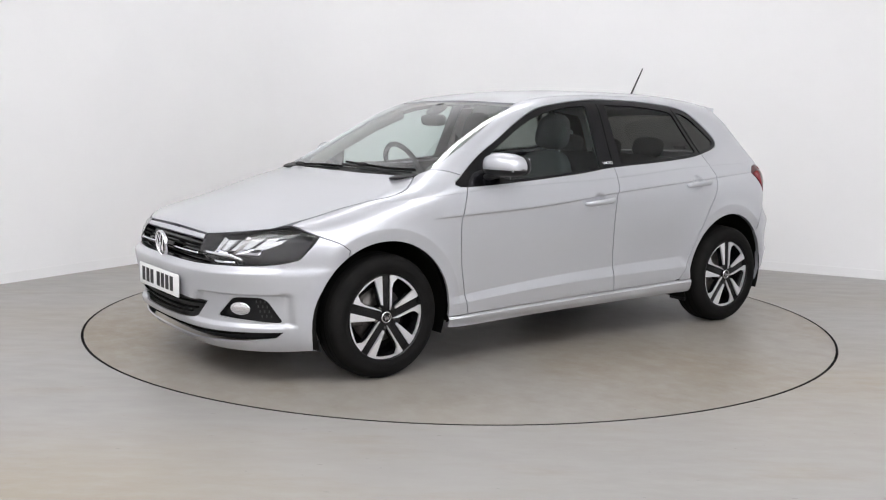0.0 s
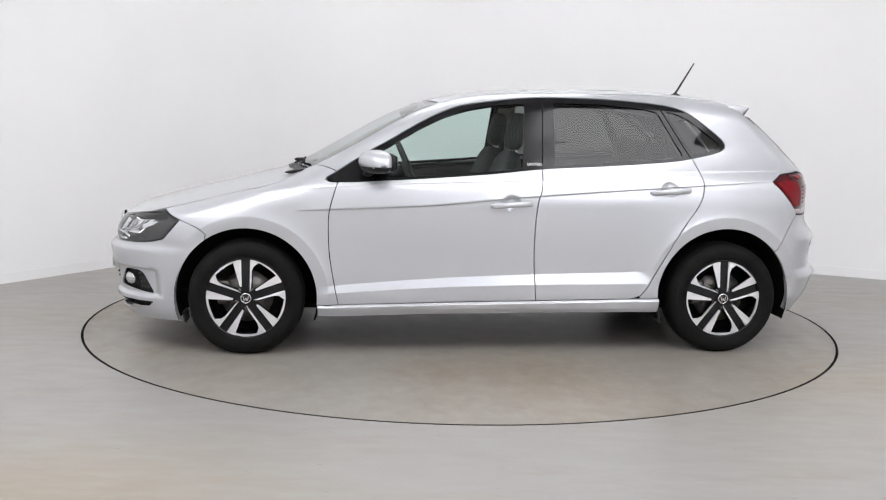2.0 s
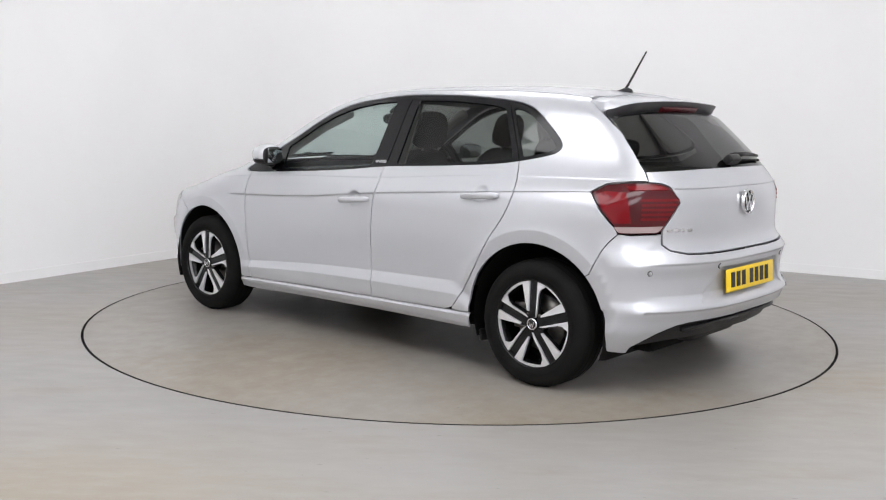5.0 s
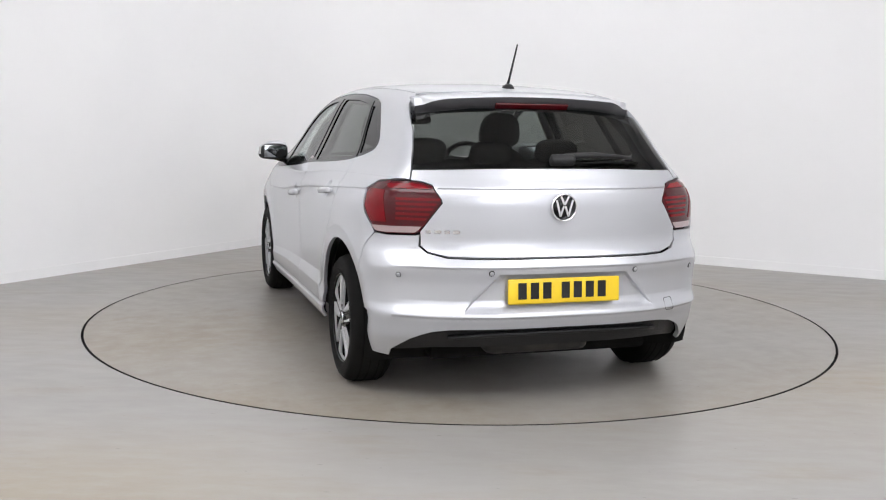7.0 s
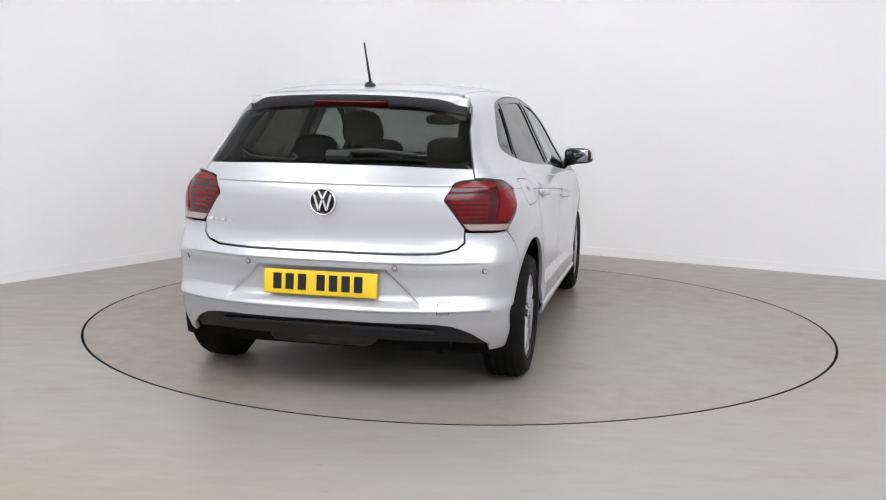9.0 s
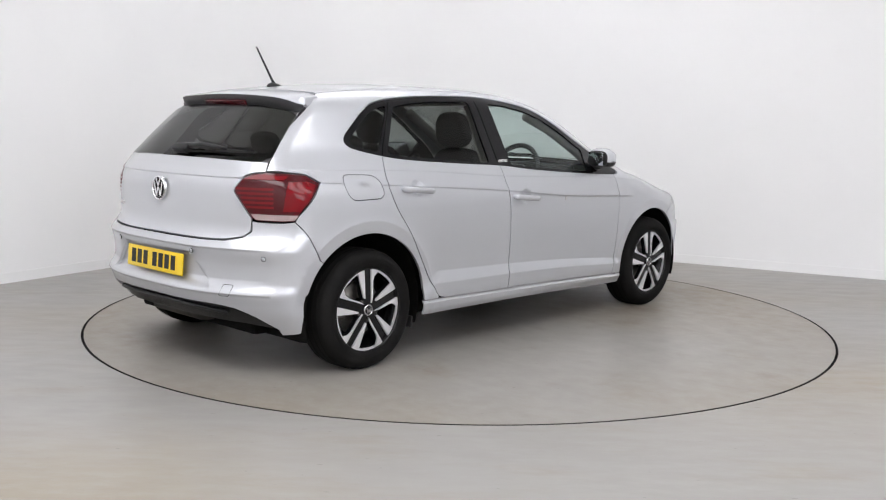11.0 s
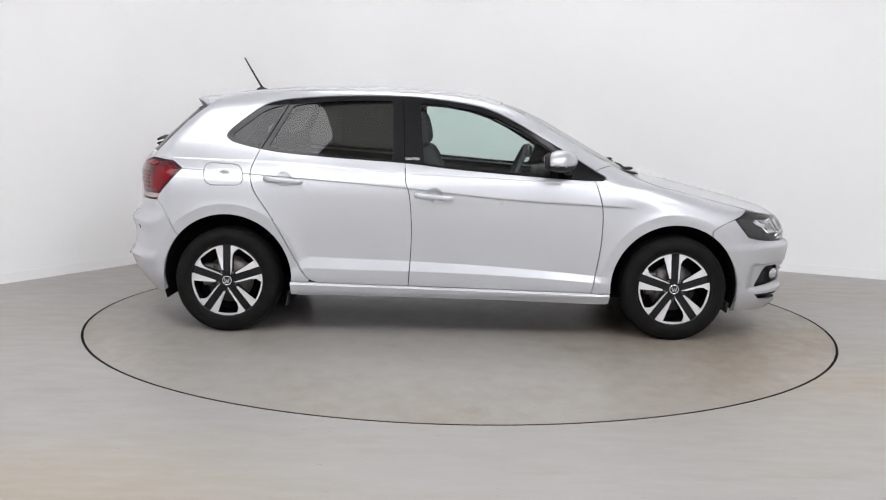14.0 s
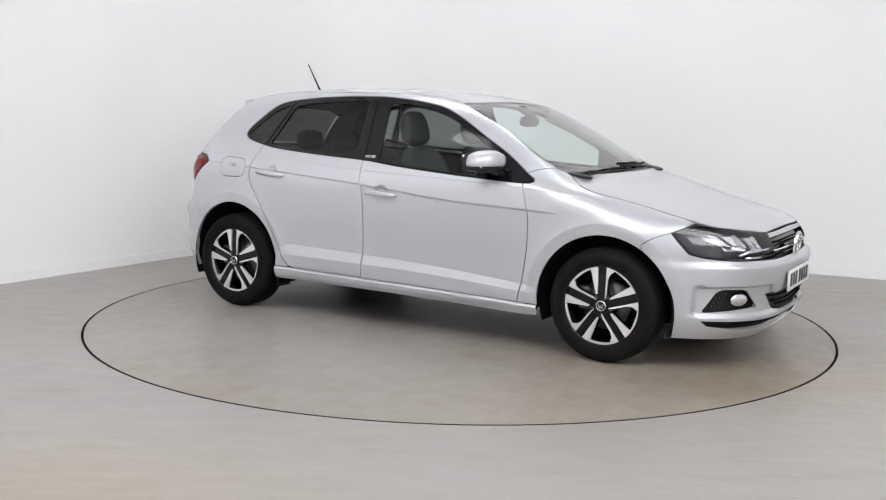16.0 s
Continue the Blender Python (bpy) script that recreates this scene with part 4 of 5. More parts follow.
def headlamp(s):
    lamp = panel("headlamp", HEAD, "front", LAMP_HOUSING, car, "clear headlamp with dark housing and chrome reflectors", step=0.03, sink=0.045, depth=0, gap=0.004, side=s)
    panel("bezel", HEAD, "front", GLOSS_BLACK, lamp, step=0.02, sink=0.0015, depth=0.05, gap=0.0, side=s,
          holes=[on_front_shift(HEAD, 0.010)])
    panel("lens", HEAD, "front", LAMP_GLASS, lamp, "clear plastic lamp lens", step=0.03, sink=0.001, depth=0, gap=0.004, side=s)
    def on_lamp(pts, deep):
        a = on_front(pts)
        a = a - normals(a) * deep
        return [(q[0], q[1] * s, q[2]) for q in a]
    # two stepped reflectors, a bright side marker and the light guide at the foot
    def plate(name, pts, mat):
        bm = bmesh.new()
        f = bm.faces.new([bm.verts.new(on_lamp([(y, z)], deep)[0]) for y, z, deep in pts])
        ret = bmesh.ops.extrude_face_region(bm, geom=[f])
        bmesh.ops.translate(bm, vec=(-0.004, 0, 0), verts=[v for v in ret["geom"] if isinstance(v, bmesh.types.BMVert)])
        part(name, bm, mat, lamp, smooth=False)
    for y0, y1, z0, z1 in ((0.470, 0.565, 0.690, 0.604), (0.578, 0.672, 0.700, 0.612)):
        lean = 0.020
        plate("mirror_bowl", [(y0 + lean, z0, 0.030), (y1 + lean, z0 + 0.003, 0.030), (y1 - 0.014, z1 + 0.030, 0.040), (y0 - 0.004, z1 + 0.030, 0.040)], REFLECTOR)
        plate("reflector", [(y0 - 0.004, z1 + 0.029, 0.040), (y1 - 0.014, z1 + 0.029, 0.040), (y1 - 0.020, z1, 0.016), (y0 - 0.012, z1, 0.016)], CHROME)
        plate("reflector", [(y0 + lean - 0.003, z0, 0.030), (y0 - 0.007, z1 + 0.029, 0.040), (y0 - 0.018, z1, 0.014), (y0 + lean - 0.016, z0, 0.014)], CHROME)
        plate("reflector", [(0.5 * (y0 + y1) + lean, z0, 0.028), (0.5 * (y0 + y1) + lean + 0.010, z0, 0.020), (0.5 * (y0 + y1) - 0.004, z1 + 0.03, 0.026), (0.5 * (y0 + y1) - 0.014, z1 + 0.03, 0.036)], LAMP_HOUSING)
    bm = bmesh.new()
    bm.faces.new([bm.verts.new(v) for v in on_lamp([(0.655, 0.665), (0.715, 0.690), (0.708, 0.668), (0.668, 0.640)], 0.022)])
    ret = bmesh.ops.extrude_face_region(bm, geom=list(bm.faces))
    bmesh.ops.translate(bm, vec=(-0.006, 0, 0), verts=[v for v in ret["geom"] if isinstance(v, bmesh.types.BMVert)])
    part("side_marker", bm, REFLECTOR, lamp, smooth=False)
    part("light_guide", tube(on_lamp([(0.395 + 0.02 * k, 0.615 - 0.0012 * k) for k in range(9)] + [(0.60, 0.585)], 0.012), 0.0075, 6), REFLECTOR, lamp, "pale daytime light guide")
    part("light_guide", tube(on_lamp([(0.395, 0.606), (0.43, 0.585), (0.47, 0.572), (0.52, 0.571), (0.57, 0.572)], 0.014), 0.009, 6), CHROME, lamp)


def on_front_shift(pts, d):
    """The outline moved inwards on the front of the body."""
    q = shrink(to_flat(np.asarray(pts), "front"), d)
    return to_body(q, "front")


def build_rear():
    gate = np.vstack([on_rear([(0, 0.662), (0.38, 0.662), (0.503, 0.665), (0.58, 0.682), (0.606, 0.706), (0.606, 0.750)]), TAILLAMP[11:], TAILLAMP[:3], on_rear([(0.619, 1.021), (0.3, 1.031), (0, 1.033)])])
    tg = panel("tailgate", gate, "rear", PAINT, car, "silver tailgate with emblem and tinted rear window", both=True, step=0.018, shape=gate_crease,
               lines=[on_rear([(y, z) for y in np.arange(-0.6, 0.61, 0.018)]) for z in (0.958, 0.953, 0.949, 0.945, 0.940, 0.932)])
    win = np.vstack([on_rear([(0, 1.035), (0.3, 1.033), (0.617, 1.023), (0.594, 1.11), (0.570, 1.19), (0.548, 1.262)]), on_rear([(0.3, 1.29), (0, 1.295)])])
    panel("rear_screen", win, "rear", GLASS_DARK, tg, "dark tinted rear window", both=True, step=0.02, sink=0.003, depth=0)
    badge(tg, pose(-1.912, 0, 0.872) @ pose(0, 0, 0, 0, 0, 90), 0.061)
    for k, w in enumerate((0.026, 0.030, 0.022, 0.030)):
        y = 0.575 - 0.037 * k
        q = on_rear([(y, 0.766)])[0]
        n = normals(q[None])[0]
        part("lettering_bar", box(bmesh.new(), 0.004, w, 0.016, Matrix.Translation(q) @ Vector(n).to_track_quat("X", "Z").to_matrix().to_4x4(), 0.002, 1), CHROME, tg, smooth=False)
    bump = np.vstack([on_rear([(0, 0.357), (0.427, 0.355), (0.50, 0.352), (0.565, 0.343), (0.605, 0.328), (0.645, 0.307), (0.71, 0.245)]), on_side([(-1.70, 0.215), (-1.645, 0.222)]),
                      on_side(arc(1, 194, 138)[1:]), SEAM_R[::-1], TAILLAMP[9:11] - (0, 0, 0.004), on_rear([(0.609, 0.752), (0.612, 0.704), (0.583, 0.677), (0.505, 0.659), (0.38, 0.656), (0, 0.656)])])
    rb = panel("rear_bumper", bump, "rear", PAINT, car, "silver rear bumper with number plate recess", both=True, step=0.016, depth=0.02, shape=plate_dip, lines=DIP_LINES)
    dif = np.vstack([on_rear([(0, 0.362), (0.427, 0.360), (0.565, 0.348), (0.645, 0.312), (0.715, 0.248), (0.70, 0.225), (0.55, 0.245), (0.3, 0.25), (0, 0.25)])])
    df = panel("diffuser", dif, "rear", BLACK, car, "black lower bumper insert", both=True, step=0.03, sink=0.03, depth=0.03, gap=0)
    p = on_rear([(0.5 * (k / 10 - 1), 0.322 - 0.02 * abs(k / 10 - 1)**3) for k in range(21)])
    part("slat", tube([tuple(q) for q in p + normals(p) * -0.022], 0.011, 6), BLACK, df)
    number_plate(pose(-1.948, 0, 0.519) @ pose(0, 0, 0, 0, 0, 90) @ pose(0, 0, 0, 4), PLATE_YELLOW, "yellow rear number plate with plain dark bars")
    for s in (1, -1):
        tail_lamp(s)
        for y, z in ((0.335, 0.600), (0.70, 0.585)):
            a = on_rear([(y, z)])
            n = normals(a)[0]
            sensor((a[0][0], a[0][1] * s, a[0][2]), (n[0], n[1] * s, n[2]), rb)
    # square towing-eye cover
    c = on_rear(rounded([(0.515, 0.455), (0.565, 0.455), (0.565, 0.405), (0.515, 0.405)], 0.008))
    c = c + normals(c) * 0.0008
    part("tow_cover_seam", tube([(a, -b, d) for a, b, d in c] + [(c[0][0], -c[0][1], c[0][2])], 0.0012, 4), LINER, rb)
    # roof spoiler with the high brake lamp
    bm = bmesh.new()
    rows = []
    for k in range(33):
        y = 0.535 * (k / 16 - 1)
        a = abs(y)
        e = step_up(0.535, 0.40, np.array(a))
        zr = float(on_top([(-1.36, min(a, 0.51))])[0][2])
        lip = -1.47 - 0.068 * float(e) + 0.10 * y * y
        zl = zr - 0.022 - 0.016 * (1 - float(e))
        rows.append([bm.verts.new(v) for v in ((-1.350, y, zr - 0.001), (-1.43, y, zr - 0.010), (lip + 0.012, y, zl), (lip, y, zl - 0.006), (lip + 0.028, y, zl - 0.050), (lip + 0.045, y, zl - 0.058), (-1.455, y, zl - 0.070), (-1.36, y, zl - 0.03))])
    for a, b in zip(rows, rows[1:]):
        for i in range(8):
            bm.faces.new((a[i], a[(i + 1) % 8], b[(i + 1) % 8], b[i]))
    bm.faces.new(rows[0])
    bm.faces.new(rows[-1])
    under = bmesh.new()
    lines = [[under.verts.new(v.co + Vector((-0.0035, 0, -0.0015))) for v in r[3:7]] for r in rows]
    for a, b in zip(lines, lines[1:]):
        for i in range(3):
            under.faces.new((a[i], a[i + 1], b[i + 1], b[i]))
    sp = part("spoiler", bm, PAINT, tg, "silver roof-edge spoiler")
    part("rear_face", under, SPOILER_GREY, sp, "dark grey underside of the spoiler")
    md = sp.modifiers.new("soft", "BEVEL")
    md.width, md.segments, md.limit_method, md.angle_limit = 0.004, 2, "ANGLE", radians(40)
    bm = box(bmesh.new(), 0.012, 0.36, 0.030, pose(-1.5255, 0, 1.300, 0, -32, 0), 0.005, 3)
    part("brake_lamp", bm, RED_DARK, sp, "red high-level brake lamp")
    bm = box(bmesh.new(), 0.012, 0.365, 0.003, pose(-1.5155, 0, 1.2815, 0, -32, 0), 0.001, 1)
    part("trim_strip", bm, CHROME, sp)
    # rear wiper
    w = part("rear_wiper", box(bmesh.new(), 0.045, 0.115, 0.040, pose(-1.806, -0.035, 1.068, 0, 42, 0), 0.012, 3), BLACK, tg, "black rear wiper")
    a = on_rear([(-0.05, 1.068), (-0.2, 1.075), (-0.32, 1.068), (-0.38, 1.062)])
    part("arm", tube([tuple(q) for q in a + normals(a) * 0.022], [0.016, 0.012, 0.009, 0.007], 8), BLACK, w)
    a = on_rear([(-0.10, 1.050), (-0.25, 1.054), (-0.42, 1.050)])
    part("blade", tube([tuple(q) for q in a + normals(a) * 0.007], 0.006, 6), RUBBER, w)


def tail_lamp(s):
    lamp = panel("tail_lamp", TAILLAMP, "rear", RED_DARK, car, "angular red tail lamp with clear lower strip", step=0.02, sink=0.004, depth=0.03, gap=0.003, side=s)
    def piece(nm, pts, mat, sink, lb=""):
        panel(nm, np.array(pts), "rear", mat, lamp, lb, step=0.02, sink=sink, depth=0.004, gap=0, side=s)
    piece("clear_strip", np.vstack([on_side([(-1.655, 0.784), (-1.675, 0.760)]), on_rear([(0.735, 0.757), (0.628, 0.759), (0.612, 0.772), (0.602, 0.786), (0.70, 0.784)])]), WHITE_LENS, 0.002, "clear reversing lamp strip")
    for k in range(5):
        z = 0.812 + 0.021 * k
        y0 = 0.590 - (z - 0.79) * 0.62
        piece("light_bar", np.vstack([on_rear([(y0 + 0.012, z), (0.70, z)]), on_rear([(0.70, z + 0.011), (y0 + 0.005, z + 0.011)])]), RED_GLASS, 0.001)
    piece("side_lens", np.vstack([on_side([(-1.655, 0.80), (-1.60, 0.866), (-1.556, 0.922), (-1.60, 0.938)]), on_rear([(0.735, 0.935), (0.735, 0.80)])]), RED_GLASS, 0.001, "red side marker lens")
    piece("top_lens", np.vstack([on_rear([(0.562, 0.945), (0.59, 0.962), (0.64, 0.968), (0.72, 0.962), (0.72, 0.945)])]), RED_GLASS, 0.001)


def build_wheel(name):
    """A wheel about its own centre, its face towards +y."""
    wheel = new(name)
    prof = [(0.198, 0.030), (0.206, 0.046), (0.222, 0.055), (0.250, 0.060), (0.272, 0.055), (0.288, 0.040), (0.296, 0.020), (0.300, -0.01), (0.301, -0.05), (0.300, -0.09), (0.294, -0.12), (0.27, -0.14), (0.20, -0.13)]
    ty = part("tyre", spin(prof, 72), RUBBER, wheel, "black road tyre")
    for v in ty.data.vertices:
        if v.co.z < -0.292:
            v.co.z = -0.2975
    for y in (0.008, -0.03, -0.07, -0.10):
        part("groove", spin([(0.3006, y + 0.004), (0.3018, y + 0.0035), (0.3018, y - 0.0035), (0.3006, y - 0.004)], 48), LINER, ty)
    part("sidewall_ring", spin([(0.2335, 0.0585), (0.2345, 0.0600), (0.2360, 0.0602), (0.237, 0.0590)], 64), RUBBER, ty)
    rim = part("rim", spin([(0.203, 0.046), (0.207, 0.050), (0.212, 0.047), (0.213, 0.03), (0.198, 0.02), (0.190, -0.05), (0.188, -0.12)], 64), ALLOY_BLACK, wheel, "black and polished alloy rim")
    part("rim_edge", spin([(0.2045, 0.0475), (0.2065, 0.0500), (0.2095, 0.0500), (0.2110, 0.0475)], 64), ALLOY_BLACK, rim)
    part("brake_disc", spin([(0.05, -0.03), (0.135, -0.03), (0.135, -0.05), (0.05, -0.05)], 40), STEEL, wheel, "grey steel brake disc")
    part("back_plate", spin([(0.0, -0.075), (0.19, -0.085)], 40), LINER, wheel)
    part("caliper", box(bmesh.new(), 0.07, 0.06, 0.13, pose(0.12, -0.045, 0.02), 0.015, 2), STEEL, wheel)
    def flat_piece(nm, pts, mat, y0, t, parent):
        bm = bmesh.new()
        f = bm.faces.new([bm.verts.new((x, y0 + 0.012 - 0.06 * max(0.0, math.hypot(x, z) - 0.09), z)) for x, z in pts])
        g = bmesh.ops.extrude_face_region(bm, geom=[f])
        bmesh.ops.translate(bm, vec=(0, -t, 0), verts=[v for v in g["geom"] if isinstance(v, bmesh.types.BMVert)])
        bmesh.ops.triangulate(bm, faces=[q for q in bm.faces if len(q.verts) > 4])
        part(nm, bm, mat, parent, smooth=False)
    # in the plane of the face: u to the right and v up, seen from outside
    for k in range(5):
        c, d = math.cos(radians(72 * k)), math.sin(radians(72 * k))
        P = lambda *pts: [(-(u * c + v * d), v * c - u * d) for u, v in pts]
        flat_piece("spoke", P((-0.022, 0.02), (-0.034, 0.060), (-0.066, 0.1945), (-0.03, 0.204), (0.03, 0.204), (0.055, 0.198), (0.034, 0.150), (0.034, 0.060), (0.022, 0.02)), ALLOY_BLACK, 0.026, 0.026, rim)
        flat_piece("polished_blade", P((-0.021, 0.060), (-0.0235, 0.2035), (-0.045, 0.2005), (-0.067, 0.1945), (-0.030, 0.062)), ALLOY, 0.0360, 0.010, rim)
        flat_piece("polished_blade", P((0.020, 0.034), (0.0225, 0.2045), (0.060, 0.1965), (0.066, 0.184), (0.040, 0.164), (0.031, 0.140), (0.0275, 0.060)), ALLOY, 0.0360, 0.010, rim)
        flat_piece("polished_blade", P((0.060, 0.1965), (0.102, 0.178), (0.140, 0.150), (0.168, 0.118), (0.159, 0.112), (0.132, 0.140), (0.098, 0.165), (0.066, 0.184)), ALLOY, 0.0350, 0.010, rim)
    cap = part("hub_cap", spin([(0.0, 0.048), (0.024, 0.047), (0.028, 0.043), (0.030, 0.030)], 32), GLOSS_BLACK, rim)
    badge_bits = spin([(0.0225, 0.0478), (0.0235, 0.0492), (0.0262, 0.0488), (0.028, 0.045)], 32)
    part("ring", badge_bits, CHROME, rim)
    for x0, z0, x1, z1 in ((-0.014, 0.012, -0.007, -0.014), (0.0, 0.004, -0.007, -0.014), (0.0, 0.004, 0.007, -0.014), (0.014, 0.012, 0.007, -0.014)):
        part("bar", seg_bar((x0, z0), (x1, z1), 0.0042, 0.0505), CHROME, rim, smooth=False)
    for k in range(5):
        a = radians(72 * k + 36)
        part("wheel_bolt", spin([(0.0, 0.012), (0.008, 0.012), (0.009, 0.0)], 12), STEEL, rim, m=pose(0.052 * math.sin(a), 0.026, 0.052 * math.cos(a)))
    return wheel


def build_wheels():
    first = build_wheel("wheel")
    first.parent = car
    first.matrix_basis = pose(WHEELS_X[0], 0.782, WHEEL_Z)
    for x, y, rz in ((WHEELS_X[1], 0.782, 0), (WHEELS_X[0], -0.782, 180), (WHEELS_X[1], -0.782, 180)):
        copy_thing(first, pose(x, y, WHEEL_Z, 0, 0, rz))
    for w in (0, 1):
        x, r, z = WHEELS_X[w], ARCH_R[w] + 0.004, ARCH_Z[w]
        for s in (1, -1):
            bm = bmesh.new()
            rows = []
            for k in range(31):
                a = radians(-20 + 220 * k / 30)
                rows.append([bm.verts.new((x + rr * math.cos(a), s * y, z + rr * math.sin(a))) for rr, y in ((r, 0.80), (r + 0.012, 0.76), (r + 0.012, 0.42), (0.05, 0.42))])
            for a, b in zip(rows, rows[1:]):
                for i in range(3):
                    bm.faces.new((a[i], b[i], b[i + 1], a[i + 1]))
            part("wheel_arch_liner", bm, LINER, car)


def build_under():
    bm = bmesh.new()
    box(bm, 3.5, 1.06, 0.10, pose(0.02, 0, 0.235), 0.03, 2)
    box(bm, 1.72, 1.50, 0.08, pose(0.0, 0, 0.255), 0.02, 2)
    part("underbody", bm, LINER, car, smooth=False)
    part("exhaust_box", box(bmesh.new(), 0.22, 0.50, 0.13, pose(-1.70, 0.05, 0.275), 0.05, 3), STEEL_DARK, car)
    for x in WHEELS_X:
        part("axle", tube([(x, -0.66, 0.285), (x, 0.66, 0.285)], 0.035, 10), STEEL_DARK, car)
    for s in (1, -1):
        for x, y in ((1.60, 0.70), (-0.93, 0.73)):
            part("mud_flap", box(bmesh.new(), 0.012, 0.12, 0.06, pose(x + 0.0, s * y, 0.185, 0, 10, 0), 0.003, 1), BLACK, car, smooth=False)


# ---- mirrors, wipers, aerial, cabin ----
def egg(c, size, n=2.6, turn=(0, 0, 0)):
    """A rounded lump, squarer than a ball."""
    bm = bmesh.new()
    bmesh.ops.create_uvsphere(bm, u_segments=32, v_segments=18, radius=1.0)
    for v in bm.verts:
        p = v.co.normalized()
        k = (abs(p.x)**n + abs(p.y)**n + abs(p.z)**n)**(-1 / n)
        v.co = Vector((p.x * k * size[0], p.y * k * size[1], p.z * k * size[2]))
    bm.transform(pose(*c, *turn))
    return bm


def door_mirror(s):
    base = new("door_mirror")
    base.parent = car
    base.matrix_basis = pose(0.600, s * 0.884, 1.008)
    tagged(base, "silver door mirror on a black foot")

    def shell(sections, lo, hi):
        """Rounded sections from the door outwards, swept back; lo and hi scale the lower and upper half."""
        bm = bmesh.new()
        rows = []
        for f, w, h, dz in sections:
            ring = []
            for k in range(24):
                a = 2 * math.pi * k / 24
                cx, cz = math.cos(a), math.sin(a)
                x = w * (abs(cx)**0.75) * (1 if cx > 0 else -0.74) - 0.30 * f
                ring.append(bm.verts.new((x, s * f, dz + h * (abs(cz)**0.72) * (hi if cz > 0 else -lo))))
            rows.append(ring)
        for a, b in zip(rows, rows[1:]):
            for k in range(24):
                bm.faces.new((a[k], a[(k + 1) % 24], b[(k + 1) % 24], b[k]))
        bm.faces.new(rows[0])
        bm.faces.new(rows[-1])
        return bm

    cap = ((-0.094, 0.040, 0.038, -0.008), (-0.080, 0.070, 0.055, -0.002), (-0.04, 0.090, 0.064, 0.001), (0.02, 0.088, 0.062, 0.000), (0.064, 0.073, 0.051, -0.004), (0.086, 0.046, 0.034, -0.009), (0.094, 0.020, 0.016, -0.014))
    part("cap", shell(cap, 0.55, 1.0), PAINT, base, "body-coloured mirror cap")
    low = [(f, w * 0.94, h, dz - 0.002) for f, w, h, dz in cap]
    part("housing", shell(low, 0.86, 0.2), BLACK, base)
    # dark rim round the glass, on the side towards the tail, swept back like the cap
    turn = pose(-0.054, 0, 0, 0, 0, s * 16.7)
    bm = egg((0, 0, 0), (0.014, 0.091, 0.049), 3.2)
    bm.transform(turn)
    part("rim", bm, BLACK, base)
    part("mirror_glass", box(bmesh.new(), 0.003, 0.150, 0.078, turn @ pose(-0.0135, 0, 0.0, 0, -3, s * 3), 0.0012, 1), MIRROR, base, "mirror glass")
    part("indicator", tube([(0.072, s * -0.03, -0.026), (0.060, s * 0.03, -0.025), (0.022, s * 0.080, -0.024)], 0.0045, 6, 0.8), REFLECTOR, base, "clear indicator strip")
    part("foot", tube([(0.02, s * -0.01, -0.044), (0.045, s * -0.06, -0.056), (0.06, s * -0.105, -0.066)], [0.018, 0.022, 0.028], 10, 0.7), BLACK, base, "black mirror foot")


def wipers():
    for name, pts, lift in (("wiper", ((1.060, -0.62), (1.075, -0.45), (1.09, -0.2), (1.095, 0.03)), -0.003), ("wiper", ((1.052, 0.0), (1.055, 0.2), (1.04, 0.42), (1.0, 0.585)), -0.003)):
        a = on_top([(x - 0.025, y) for x, y in pts])
        w = part(name, tube([tuple(q + (0, 0, lift)) for q in a], [0.009, 0.008, 0.007, 0.005], 8, 0.8), BLACK, car, "black windscreen wiper")
        a = on_top([(x - 0.045, y) for x, y in pts])
        part("blade", tube([tuple(q + (0, 0, -0.001)) for q in a], 0.006, 6), RUBBER, w)
        part("pivot", egg((a[1][0] + 0.02, a[1][1], a[1][2] + 0.002), (0.03, 0.022, 0.010)), BLACK, w)
    for s in (1, -1):
        a = on_top([(1.02, 0.63)])[0]
        part("cowl_corner", egg((a[0] + 0.0, s * (a[1] - 0.05), a[2] + 0.003), (0.075, 0.055, 0.010), 2.2, (0, 8, s * -30)), BLACK, car)


def aerial():
    z = float(on_top([(-1.22, 0)])[0][2])
    bm = bmesh.new()
    rows = []
    for x, w, h in ((-1.150, 0.006, 0.004), (-1.175, 0.020, 0.012), (-1.205, 0.026, 0.022), (-1.232, 0.027, 0.026), (-1.250, 0.022, 0.018), (-1.256, 0.012, 0.006)):
        rows.append([bm.verts.new((x, w * math.cos(math.pi * k / 10), z - 0.006 + h * math.sin(math.pi * k / 10) + 0.002)) for k in range(11)])
    for a, b in zip(rows, rows[1:]):
        for k in range(10):
            bm.faces.new((a[k], a[k + 1], b[k + 1], b[k]))
    bm.faces.new(rows[0])
    bm.faces.new(rows[-1])
    an = part("aerial", bm, BLACK, car, "short black roof aerial")
    part("rod", tube([(-1.215, 0, z + 0.012), (-1.232, 0, z + 0.035), (-1.330, 0, 1.592)], [0.009, 0.0065, 0.004], 8), BLACK, an)


